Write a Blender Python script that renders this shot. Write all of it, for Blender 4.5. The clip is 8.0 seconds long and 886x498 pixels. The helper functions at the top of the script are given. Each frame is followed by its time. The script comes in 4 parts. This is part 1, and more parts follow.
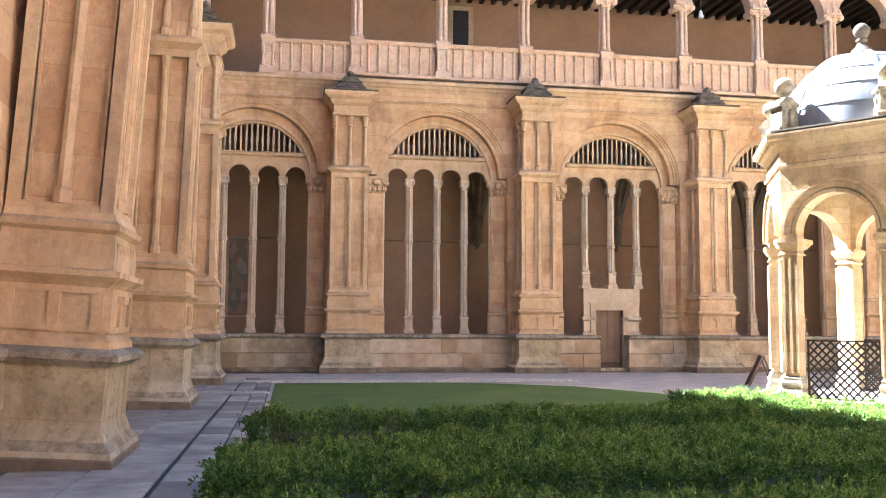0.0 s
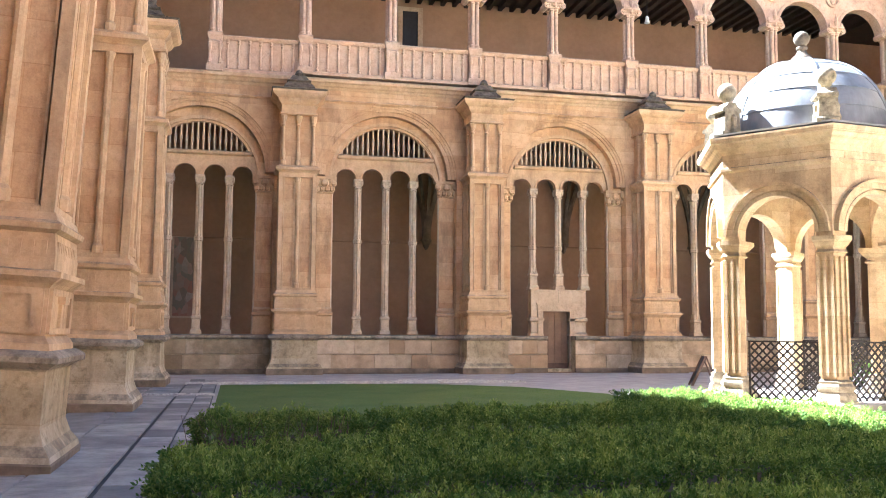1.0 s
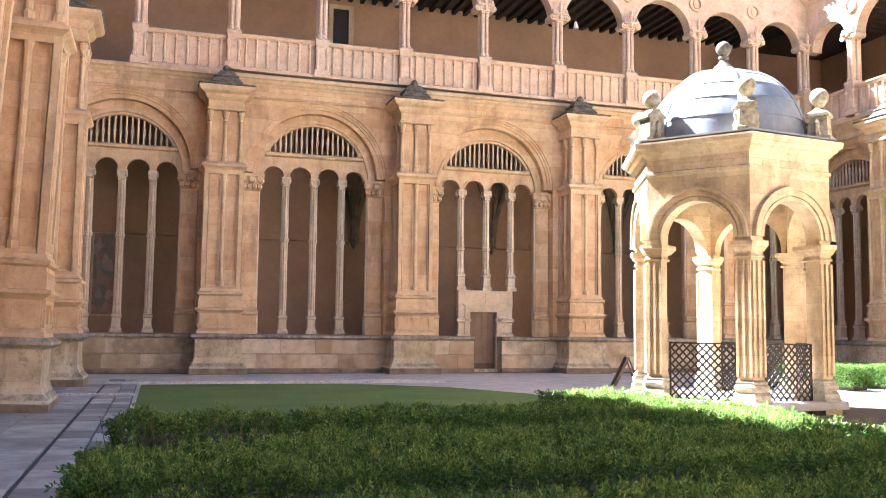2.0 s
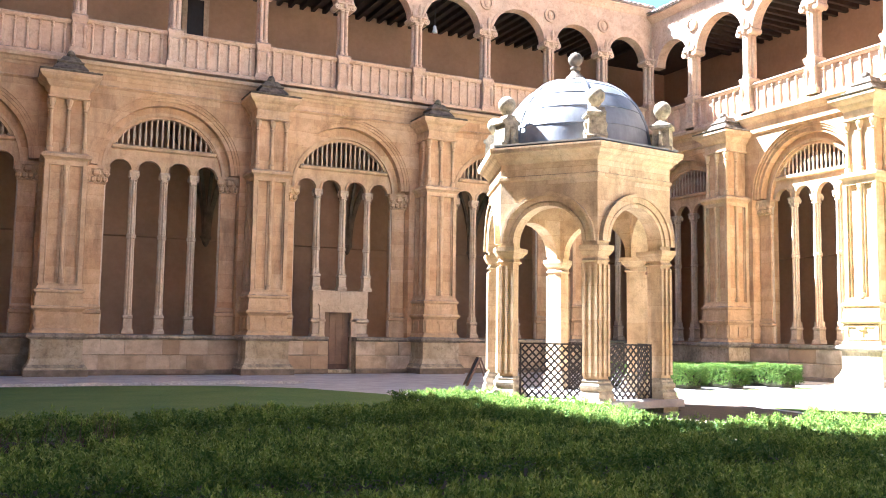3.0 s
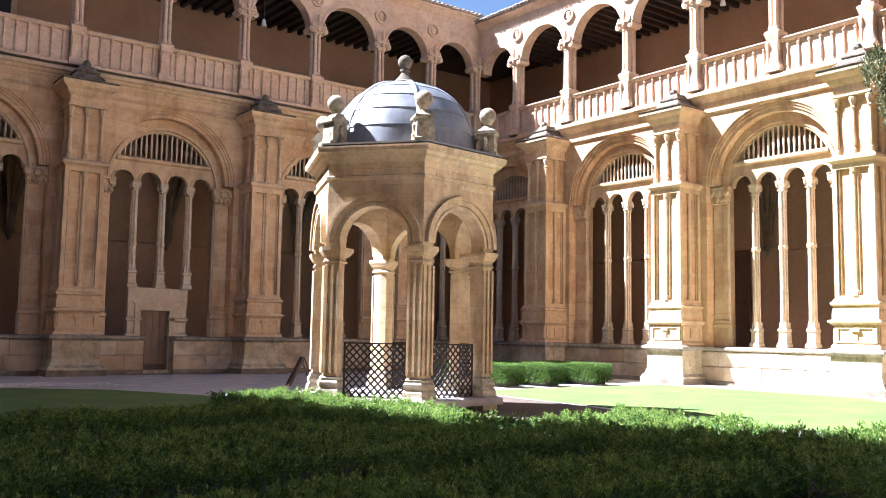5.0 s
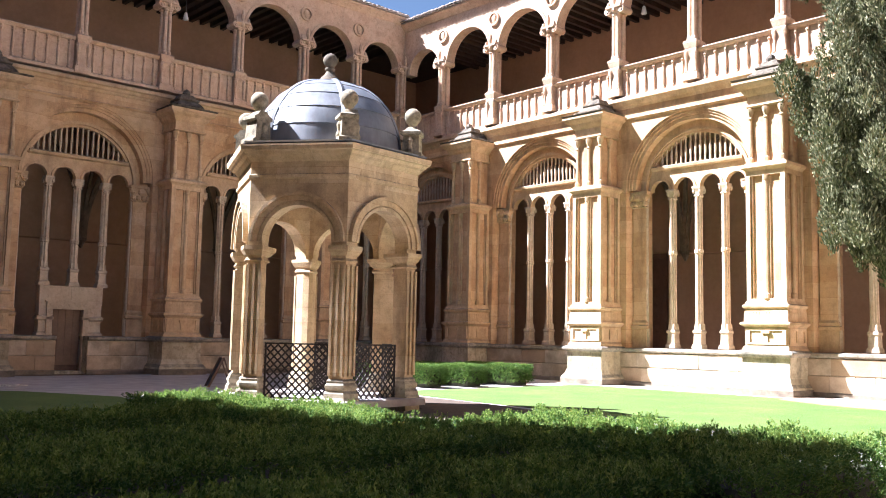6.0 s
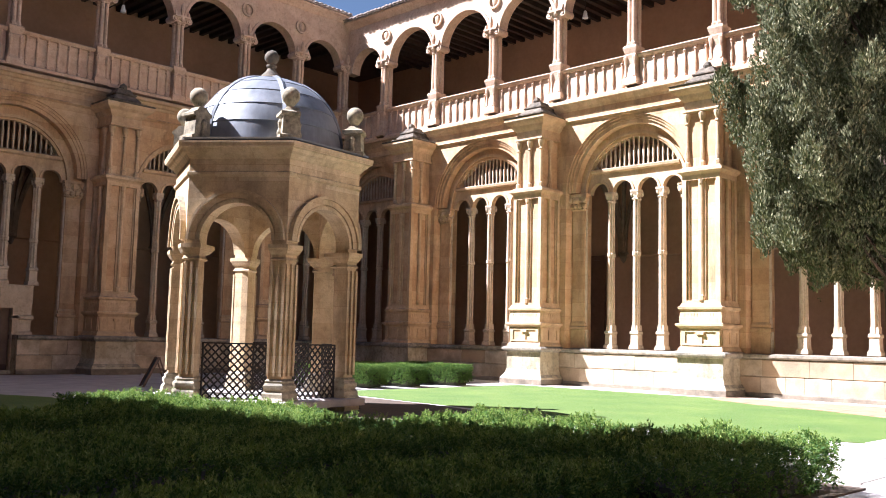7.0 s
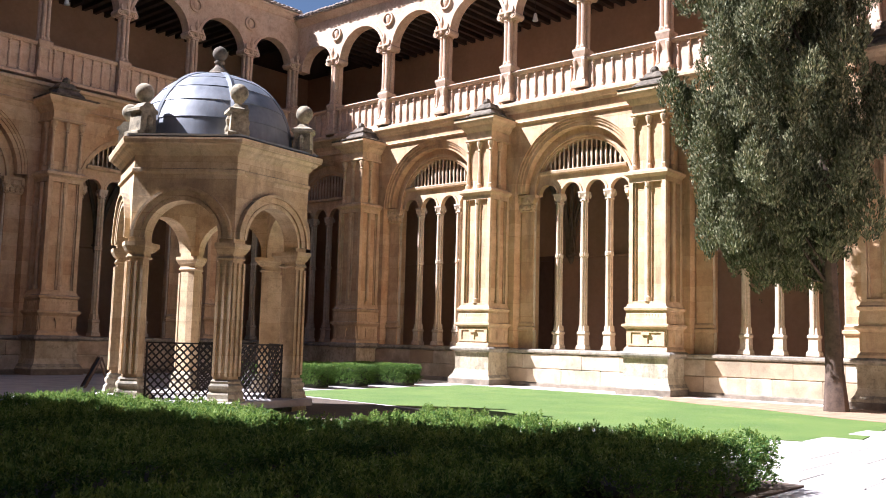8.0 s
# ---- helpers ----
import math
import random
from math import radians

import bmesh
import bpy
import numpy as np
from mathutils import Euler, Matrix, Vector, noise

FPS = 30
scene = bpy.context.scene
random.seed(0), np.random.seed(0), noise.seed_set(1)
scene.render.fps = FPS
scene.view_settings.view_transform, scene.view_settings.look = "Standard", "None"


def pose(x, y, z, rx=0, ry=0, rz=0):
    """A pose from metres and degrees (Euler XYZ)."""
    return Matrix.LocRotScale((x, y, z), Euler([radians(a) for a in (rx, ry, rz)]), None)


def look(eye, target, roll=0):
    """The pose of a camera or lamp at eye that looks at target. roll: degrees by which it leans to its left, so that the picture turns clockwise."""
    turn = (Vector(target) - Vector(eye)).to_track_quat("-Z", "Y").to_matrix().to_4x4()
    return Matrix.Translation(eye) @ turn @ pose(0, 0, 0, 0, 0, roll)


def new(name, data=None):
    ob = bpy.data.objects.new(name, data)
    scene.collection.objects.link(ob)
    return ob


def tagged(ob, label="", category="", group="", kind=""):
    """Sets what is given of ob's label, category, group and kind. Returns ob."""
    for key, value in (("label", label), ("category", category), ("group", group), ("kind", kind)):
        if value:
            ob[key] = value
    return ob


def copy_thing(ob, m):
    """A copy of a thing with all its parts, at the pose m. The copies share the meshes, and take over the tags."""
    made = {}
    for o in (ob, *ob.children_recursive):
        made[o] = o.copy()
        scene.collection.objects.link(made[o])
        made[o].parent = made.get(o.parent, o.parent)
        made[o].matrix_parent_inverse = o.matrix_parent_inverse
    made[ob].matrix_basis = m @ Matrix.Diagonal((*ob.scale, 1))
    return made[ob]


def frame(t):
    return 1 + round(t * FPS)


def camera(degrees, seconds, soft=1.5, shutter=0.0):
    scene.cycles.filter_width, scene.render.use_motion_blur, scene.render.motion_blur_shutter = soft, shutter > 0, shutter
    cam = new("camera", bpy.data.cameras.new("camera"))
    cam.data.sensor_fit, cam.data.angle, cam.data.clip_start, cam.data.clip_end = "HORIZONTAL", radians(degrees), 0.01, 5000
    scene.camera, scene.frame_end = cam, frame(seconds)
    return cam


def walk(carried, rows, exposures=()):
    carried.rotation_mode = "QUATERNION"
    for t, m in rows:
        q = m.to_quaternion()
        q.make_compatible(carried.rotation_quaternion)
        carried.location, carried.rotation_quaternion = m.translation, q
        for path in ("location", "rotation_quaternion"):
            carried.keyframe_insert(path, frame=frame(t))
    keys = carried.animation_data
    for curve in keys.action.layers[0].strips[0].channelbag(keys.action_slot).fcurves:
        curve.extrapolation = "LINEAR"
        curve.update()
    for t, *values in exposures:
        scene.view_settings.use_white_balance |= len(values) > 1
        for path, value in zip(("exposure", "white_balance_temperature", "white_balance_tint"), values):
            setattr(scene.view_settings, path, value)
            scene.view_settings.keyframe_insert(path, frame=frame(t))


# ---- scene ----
cam = camera(51.9, 8.0, soft=0.95)
EYE = 1.5
ROWS = [
    (0.0, -9.65, 4.99, -0.38),
    (0.5, -11.63, 5.04, -0.36),
    (1.0, -12.90, 5.07, -0.37),
    (1.2, -13.25, 5.08, -0.40),
    (2.3, -20.20, 5.14, -0.80),
    (2.5, -22.26, 5.16, -0.84),
    (3.0, -26.56, 5.27, -0.85),
    (3.5, -29.60, 5.32, -0.89),
    (4.0, -32.46, 5.33, -0.93),
    (4.5, -34.94, 5.36, -0.95),
    (6.0, -42.35, 5.55, -1.15),
    (6.5, -44.19, 5.58, -1.27),
    (7.0, -46.09, 5.64, -1.34),
    (7.5, -47.61, 5.67, -1.38),
    (8.0, -49.31, 5.72, -1.43),
]
EXPOSURES = [(0.0, 4.29, 5400, 6), (1.2, 4.30, 5420, 7), (2.5, 4.22, 5450, 10), (3.5, 3.60, 5420, 12), (4.5, 3.03, 5380, 13), (6.0, 2.6, 5560, 15), (8.0, 1.95, 5620, 17)]
walk(cam, [(t, pose(0, 0, EYE, 90 + pitch, roll, yaw)) for t, yaw, pitch, roll in ROWS], EXPOSURES)

# ---- light ----
SUN = Vector((0.54, -0.63, -1.0)).normalized()
sun_data = bpy.data.lights.new("sun", "SUN")
sun_data.energy, sun_data.angle, sun_data.color = 5.0, radians(0.5), (1.0, 0.955, 0.925)
sun = new("sun", sun_data)
sun.matrix_world = look((0, 0, 40), Vector((0, 0, 40)) + SUN)
world = bpy.data.worlds.new("sky")
scene.world = world
world.use_nodes = True
wn = world.node_tree
sky = wn.nodes.new("ShaderNodeTexSky")
sky.sky_type, sky.sun_disc = "NISHITA", False
sky.sun_elevation = math.asin(-SUN.z)
sky.sun_rotation = math.atan2(-SUN.x, -SUN.y)
bg = wn.nodes["Background"]
bg.inputs[1].default_value = 0.0235
wn.links.new(sky.outputs[0], bg.inputs[0])


# ---- materials ----
class Nodes:
    """Short hand for building a material's node tree."""

    def __init__(self, name, rough=0.8, metal=0.0):
        self.mat = bpy.data.materials.new(name)
        self.mat.use_nodes = True
        self.tree = self.mat.node_tree
        self.bsdf = self.tree.nodes["Principled BSDF"]
        self.bsdf.inputs["Roughness"].default_value = rough
        self.bsdf.inputs["Metallic"].default_value = metal

    def add(self, kind, **inputs):
        n = self.tree.nodes.new(kind)
        for k, v in inputs.items():
            self.put(n, k.replace("_", " "), v)
        return n

    def put(self, n, key, v):
        sock = n.inputs[int(key)] if key.isdigit() else n.inputs[key]
        if isinstance(v, bpy.types.NodeSocket):
            self.tree.links.new(v, sock)
        else:
            sock.default_value = v

    def coords(self, which="Object"):
        if which == "Position":
            return self.add("ShaderNodeNewGeometry").outputs["Position"]
        return self.add("ShaderNodeTexCoord").outputs[which]

    def noise(self, vec, scale, detail=6.0, rough=0.6):
        return self.add("ShaderNodeTexNoise", Vector=vec, Scale=scale, Detail=detail, Roughness=rough).outputs["Fac"]

    def ramp(self, fac, *stops):
        n = self.add("ShaderNodeValToRGB", Fac=fac)
        els = n.color_ramp.elements
        while len(els) < len(stops):
            els.new(0.5)
        for e, (p, c) in zip(els, stops):
            e.position, e.color = p, (c, c, c, 1) if isinstance(c, (int, float)) else (*c, 1)
        return n.outputs[0]

    def mix(self, fac, a, b, how="MIX"):
        n = self.tree.nodes.new("ShaderNodeMix")
        n.data_type, n.blend_type = "RGBA", how
        for i, v in ((0, fac), (6, a), (7, b)):
            if isinstance(v, bpy.types.NodeSocket):
                self.tree.links.new(v, n.inputs[i])
            elif i == 0:
                n.inputs[0].default_value = v
            else:
                n.inputs[i].default_value = (*v, 1) if len(v) == 3 else v
        return n.outputs[2]

    def math(self, op, a, b=0.0):
        n = self.tree.nodes.new("ShaderNodeMath")
        n.operation = op
        self.put(n, "0", a)
        self.put(n, "1", b)
        return n.outputs[0]

    def scaled(self, vec, x, y, z):
        n = self.tree.nodes.new("ShaderNodeVectorMath")
        n.operation = "MULTIPLY"
        self.tree.links.new(vec, n.inputs[0])
        n.inputs[1].default_value = (x, y, z)
        return n.outputs[0]

    def finish(self, colour, height=None, strength=0.3, distance=0.02, rough=None):
        self.put(self.bsdf, "Base Color", colour if isinstance(colour, bpy.types.NodeSocket) else (*colour, 1))
        if rough is not None:
            self.put(self.bsdf, "Roughness", rough)
        if height is not None:
            b = self.add("ShaderNodeBump", Height=height, Strength=strength, Distance=distance)
            self.put(self.bsdf, "Normal", b.outputs[0])
        return self.mat


def sandstone(name, base, pale, dark, joints=True, course=0.48, stain=0.5, lichen=0.6, blotch=0.5):
    """Golden ashlar: blotches at several sizes, rain streaks, tooling, bed joints, lichen on ledges."""
    m = Nodes(name, 0.9)
    pos, obj = m.coords("Position"), m.coords("Object")
    big = m.ramp(m.noise(pos, 0.4, 6), (0.36, 0.0), (0.66, 1.0))
    mid = m.ramp(m.noise(pos, 2.1, 8, 0.7), (0.36, 0.0), (0.68, 1.0))
    spots = m.ramp(m.noise(pos, 7.0, 8, 0.72), (0.5, 0.0), (0.72, 1.0))
    col = m.mix(big, base, pale)
    col = m.mix(m.math("MULTIPLY", mid, 0.7), col, dark)
    col = m.mix(m.math("MULTIPLY", spots, blotch), col, tuple(c * 0.55 for c in dark))
    streak = m.ramp(m.noise(m.scaled(pos, 1.7, 1.7, 0.35), 1.0, 8, 0.7), (0.50, 0.0), (0.70, 1.0))
    col = m.mix(m.math("MULTIPLY", streak, stain), col, tuple(c * 0.40 + 0.02 for c in dark))
    fine = m.noise(pos, 30.0, 8, 0.75)
    col = m.mix(0.45, col, m.ramp(fine, (0.25, 0.25), (0.75, 0.78)), "SOFT_LIGHT")
    h = m.math("MULTIPLY", fine, 0.5)
    if joints:
        sep = m.add("ShaderNodeSeparateXYZ", Vector=obj)
        along = m.math("ADD", sep.outputs[0], sep.outputs[1])
        flat = m.add("ShaderNodeCombineXYZ", X=along, Y=sep.outputs[2]).outputs[0]
        br = m.add("ShaderNodeTexBrick", Vector=flat, Scale=1.0)
        br.offset = 0.5
        for key, v in (("Mortar Size", 0.007), ("Mortar Smooth", 0.3), ("Bias", 0.0), ("Brick Width", 2.3), ("Row Height", course)):
            br.inputs[key].default_value = v
        for key, v in (("Color1", 0.27), ("Color2", 0.72), ("Mortar", 0.2)):
            br.inputs[key].default_value = (v, v, v, 1)
        col = m.mix(0.55, col, br.outputs["Color"], "SOFT_LIGHT")
        h = m.math("SUBTRACT", h, m.math("MULTIPLY", br.outputs["Fac"], 0.35))
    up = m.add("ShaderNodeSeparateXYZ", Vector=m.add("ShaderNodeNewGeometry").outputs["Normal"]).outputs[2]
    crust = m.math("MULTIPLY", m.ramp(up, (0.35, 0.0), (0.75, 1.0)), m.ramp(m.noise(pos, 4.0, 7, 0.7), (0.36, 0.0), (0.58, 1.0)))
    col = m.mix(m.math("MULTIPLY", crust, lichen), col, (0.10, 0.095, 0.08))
    h = m.math("ADD", h, m.math("MULTIPLY", mid, 0.7))
    h = m.math("ADD", h, m.math("MULTIPLY", spots, -0.35))
    return m.finish(col, h, 0.32, 0.022)


def plain(name, col, var=0.25, rough=0.85, scale=6.0, metal=0.0, bump=0.2):
    m = Nodes(name, rough, metal)
    pos = m.coords("Position")
    a = m.ramp(m.noise(pos, scale, 7, 0.65), (0.3, 0.0), (0.72, 1.0))
    b = m.noise(pos, scale * 9, 5)
    lo, hi = tuple(c * (1 - var) for c in col), tuple(min(0.9, c * (1 + var)) for c in col)
    c = m.mix(a, lo, hi)
    c = m.mix(0.3, c, m.ramp(b, (0.25, 0.3), (0.75, 0.72)), "SOFT_LIGHT")
    return m.finish(c, b, bump, 0.02)


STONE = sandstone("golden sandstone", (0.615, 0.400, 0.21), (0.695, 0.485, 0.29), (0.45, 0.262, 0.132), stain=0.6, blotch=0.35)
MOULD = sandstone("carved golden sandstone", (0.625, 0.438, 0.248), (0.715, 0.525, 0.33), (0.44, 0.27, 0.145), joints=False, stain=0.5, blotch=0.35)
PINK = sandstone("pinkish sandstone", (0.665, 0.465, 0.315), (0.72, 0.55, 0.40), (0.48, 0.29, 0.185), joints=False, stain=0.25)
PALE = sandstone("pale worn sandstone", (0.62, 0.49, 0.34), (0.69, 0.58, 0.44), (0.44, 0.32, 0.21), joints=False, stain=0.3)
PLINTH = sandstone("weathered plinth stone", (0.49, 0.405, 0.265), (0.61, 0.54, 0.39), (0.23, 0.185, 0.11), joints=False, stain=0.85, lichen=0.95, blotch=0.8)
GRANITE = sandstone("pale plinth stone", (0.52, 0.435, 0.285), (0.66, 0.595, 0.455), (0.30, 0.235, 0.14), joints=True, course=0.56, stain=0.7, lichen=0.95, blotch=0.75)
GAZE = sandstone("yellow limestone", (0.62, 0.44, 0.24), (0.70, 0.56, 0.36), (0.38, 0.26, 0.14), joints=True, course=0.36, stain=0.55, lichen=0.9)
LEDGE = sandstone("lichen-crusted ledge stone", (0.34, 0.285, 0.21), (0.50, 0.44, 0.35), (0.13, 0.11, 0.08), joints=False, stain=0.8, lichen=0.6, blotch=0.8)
WEATHERED = plain("dark weathered stone", (0.13, 0.105, 0.075), 0.7, 0.95, 5.0)
PLASTER = plain("brown plaster", (0.40, 0.265, 0.17), 0.12, 0.9, 0.7, bump=0.1)
FLOORST = plain("gallery floor stone", (0.30, 0.22, 0.16), 0.25, 0.7, 2.0)
TIMBER = plain("dark timber", (0.045, 0.03, 0.02), 0.4, 0.7, 3.0)
DOORWOOD = plain("brown door wood", (0.12, 0.07, 0.045), 0.3, 0.6, 4.0)
DOORLEAF = plain("worn brown door boards", (0.21, 0.135, 0.085), 0.2, 0.7, 2.0)
DARK = plain("dark painted wood", (0.02, 0.02, 0.025), 0.3, 0.6, 4.0)
TILE = plain("grey clay roof tile", (0.30, 0.24, 0.20), 0.4, 0.9, 3.0)
IRON = plain("dark brown painted metal", (0.030, 0.022, 0.018), 0.4, 0.65, 8.0)
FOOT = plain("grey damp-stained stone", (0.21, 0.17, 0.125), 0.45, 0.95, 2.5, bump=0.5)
BARK = plain("brown bark", (0.095, 0.062, 0.042), 0.5, 0.95, 5.0, bump=0.8)
HEDGECORE = plain("dark inner twigs and leaf shade", (0.045, 0.045, 0.025), 0.4, 0.95, 9.0)
TWIG = plain("dry twigs", (0.10, 0.078, 0.055), 0.4, 0.95, 9.0)
PALEPAVE = plain("pale sandy paving", (0.40, 0.365, 0.34), 0.25, 0.9, 1.6)
SANDPATH = plain("pale sand", (0.58, 0.53, 0.46), 0.15, 0.95, 2.0)
GRAVEL = plain("white pebbles", (0.52, 0.49, 0.44), 0.4, 0.9, 9.0)
SOIL = plain("dark soil, shade in the tone", (0.075, 0.052, 0.034), 0.35, 0.95, 5.0)
EARTH = plain("dry brown earth", (0.26, 0.17, 0.10), 0.35, 0.95, 2.5)


def randomised(name, base, pale, dark, mossy):
    """Stone that differs from block to block."""
    m = Nodes(name, 0.9)
    pos = m.coords("Position")
    rnd = m.add("ShaderNodeObjectInfo").outputs["Random"]
    col = m.ramp(rnd, (0.0, dark), (0.45, base), (1.0, pale))
    mid = m.ramp(m.noise(pos, 2.2, 7, 0.65), (0.35, 0.0), (0.7, 1.0))
    col = m.mix(m.math("MULTIPLY", mid, 0.6), col, tuple(c * 0.55 for c in dark))
    moss = m.ramp(m.noise(pos, 0.55, 5), (0.5, 0.0), (0.68, 1.0))
    col = m.mix(m.math("MULTIPLY", moss, 0.55), col, mossy)
    fine = m.noise(pos, 24.0, 8, 0.7)
    col = m.mix(0.45, col, m.ramp(fine, (0.2, 0.3), (0.8, 0.75)), "SOFT_LIGHT")
    return m.finish(col, m.math("ADD", fine, mid), 0.4, 0.02)


BLOCK = randomised("plinth blocks", (0.55, 0.42, 0.28), (0.68, 0.57, 0.43), (0.44, 0.31, 0.19), (0.18, 0.155, 0.10))
SLAB = randomised("granite slabs", (0.31, 0.295, 0.27), (0.48, 0.45, 0.41), (0.19, 0.18, 0.17), (0.17, 0.16, 0.15))
CREAM = randomised("cream walk slabs", (0.48, 0.44, 0.39), (0.56, 0.52, 0.47), (0.40, 0.36, 0.32), (0.40, 0.35, 0.30))
MOSSY_SHADED = randomised("mossy plinth blocks with corner shade", (0.40, 0.32, 0.20), (0.55, 0.46, 0.33), (0.26, 0.20, 0.12), (0.075, 0.072, 0.035))
WHITE = plain("white enamel", (0.75, 0.75, 0.73), 0.05, 0.4, 4.0)


def lead():
    m = Nodes("lead sheet", 0.5, 0.1)
    pos = m.coords("Position")
    a = m.ramp(m.noise(pos, 1.6, 7, 0.6), (0.3, 0.0), (0.7, 1.0))
    b = m.noise(m.scaled(pos, 6, 6, 1.2), 1.5, 6)
    col = m.mix(a, (0.13, 0.14, 0.155), (0.23, 0.24, 0.26))
    col = m.mix(0.5, col, m.ramp(b, (0.25, 0.3), (0.75, 0.7)), "SOFT_LIGHT")
    return m.finish(col, b, 0.12, 0.02, m.ramp(a, (0.0, 0.36), (1.0, 0.55)))


LEAD = lead()


def leafy(name, dark, light, tip, through_light=0.35):
    m = Nodes(name, 0.6)
    pos = m.coords("Position")
    isl = m.add("ShaderNodeNewGeometry").outputs["Random Per Island"]
    a = m.ramp(m.noise(pos, 1.4, 4), (0.35, 0.0), (0.7, 1.0))
    col = m.mix(a, dark, light)
    col = m.mix(m.ramp(isl, (0.45, 0.0), (1.0, 0.85)), col, tip)
    m.put(m.bsdf, "Subsurface Weight", 0.0)
    m.put(m.bsdf, "Specular IOR Level", 0.16)
    m.finish(col)
    back = m.add("ShaderNodeBsdfTranslucent", Color=m.mix(0.3, col, (0.22, 0.34, 0.05)))
    both = m.tree.nodes.new("ShaderNodeMixShader")
    both.inputs[0].default_value = through_light
    m.tree.links.new(m.bsdf.outputs[0], both.inputs[1])
    m.tree.links.new(back.outputs[0], both.inputs[2])
    m.tree.links.new(both.outputs[0], m.tree.nodes["Material Output"].inputs["Surface"])
    return m.mat


BOXLEAF = leafy("box leaves", (0.036, 0.094, 0.022), (0.080, 0.158, 0.033), (0.23, 0.30, 0.076))
CYPLEAF = leafy("cypress foliage", (0.060, 0.068, 0.034), (0.125, 0.128, 0.062), (0.35, 0.325, 0.18), 0.10)
# paler young growth, raised further so the hedge tops look sunlit
BOXTIP = leafy("young box shoots, sunlit tone", (0.13, 0.215, 0.042), (0.19, 0.285, 0.06), (0.38, 0.45, 0.14), 0.4)


def lawn_mat():
    m = Nodes("lawn turf", 0.9)
    pos = m.coords("Position")
    a = m.ramp(m.noise(pos, 0.6, 6), (0.35, 0.0), (0.7, 1.0))
    b = m.ramp(m.noise(pos, 14.0, 8, 0.7), (0.3, 0.0), (0.72, 1.0))
    col = m.mix(a, (0.058, 0.112, 0.014), (0.110, 0.162, 0.026))
    col = m.mix(m.math("MULTIPLY", b, 0.35), col, (0.055, 0.09, 0.014))
    dry = m.ramp(m.noise(pos, 1.7, 6, 0.7), (0.56, 0.0), (0.74, 1.0))
    col = m.mix(m.math("MULTIPLY", dry, 0.6), col, (0.15, 0.16, 0.05))
    blade = m.noise(m.scaled(pos, 1.0, 1.0, 0.2), 32.0, 5, 0.75)
    col = m.mix(0.4, col, m.ramp(blade, (0.3, 0.25), (0.7, 0.75)), "SOFT_LIGHT")
    return m.finish(col, m.math("ADD", b, blade), 0.45, 0.02)


LAWN = lawn_mat()


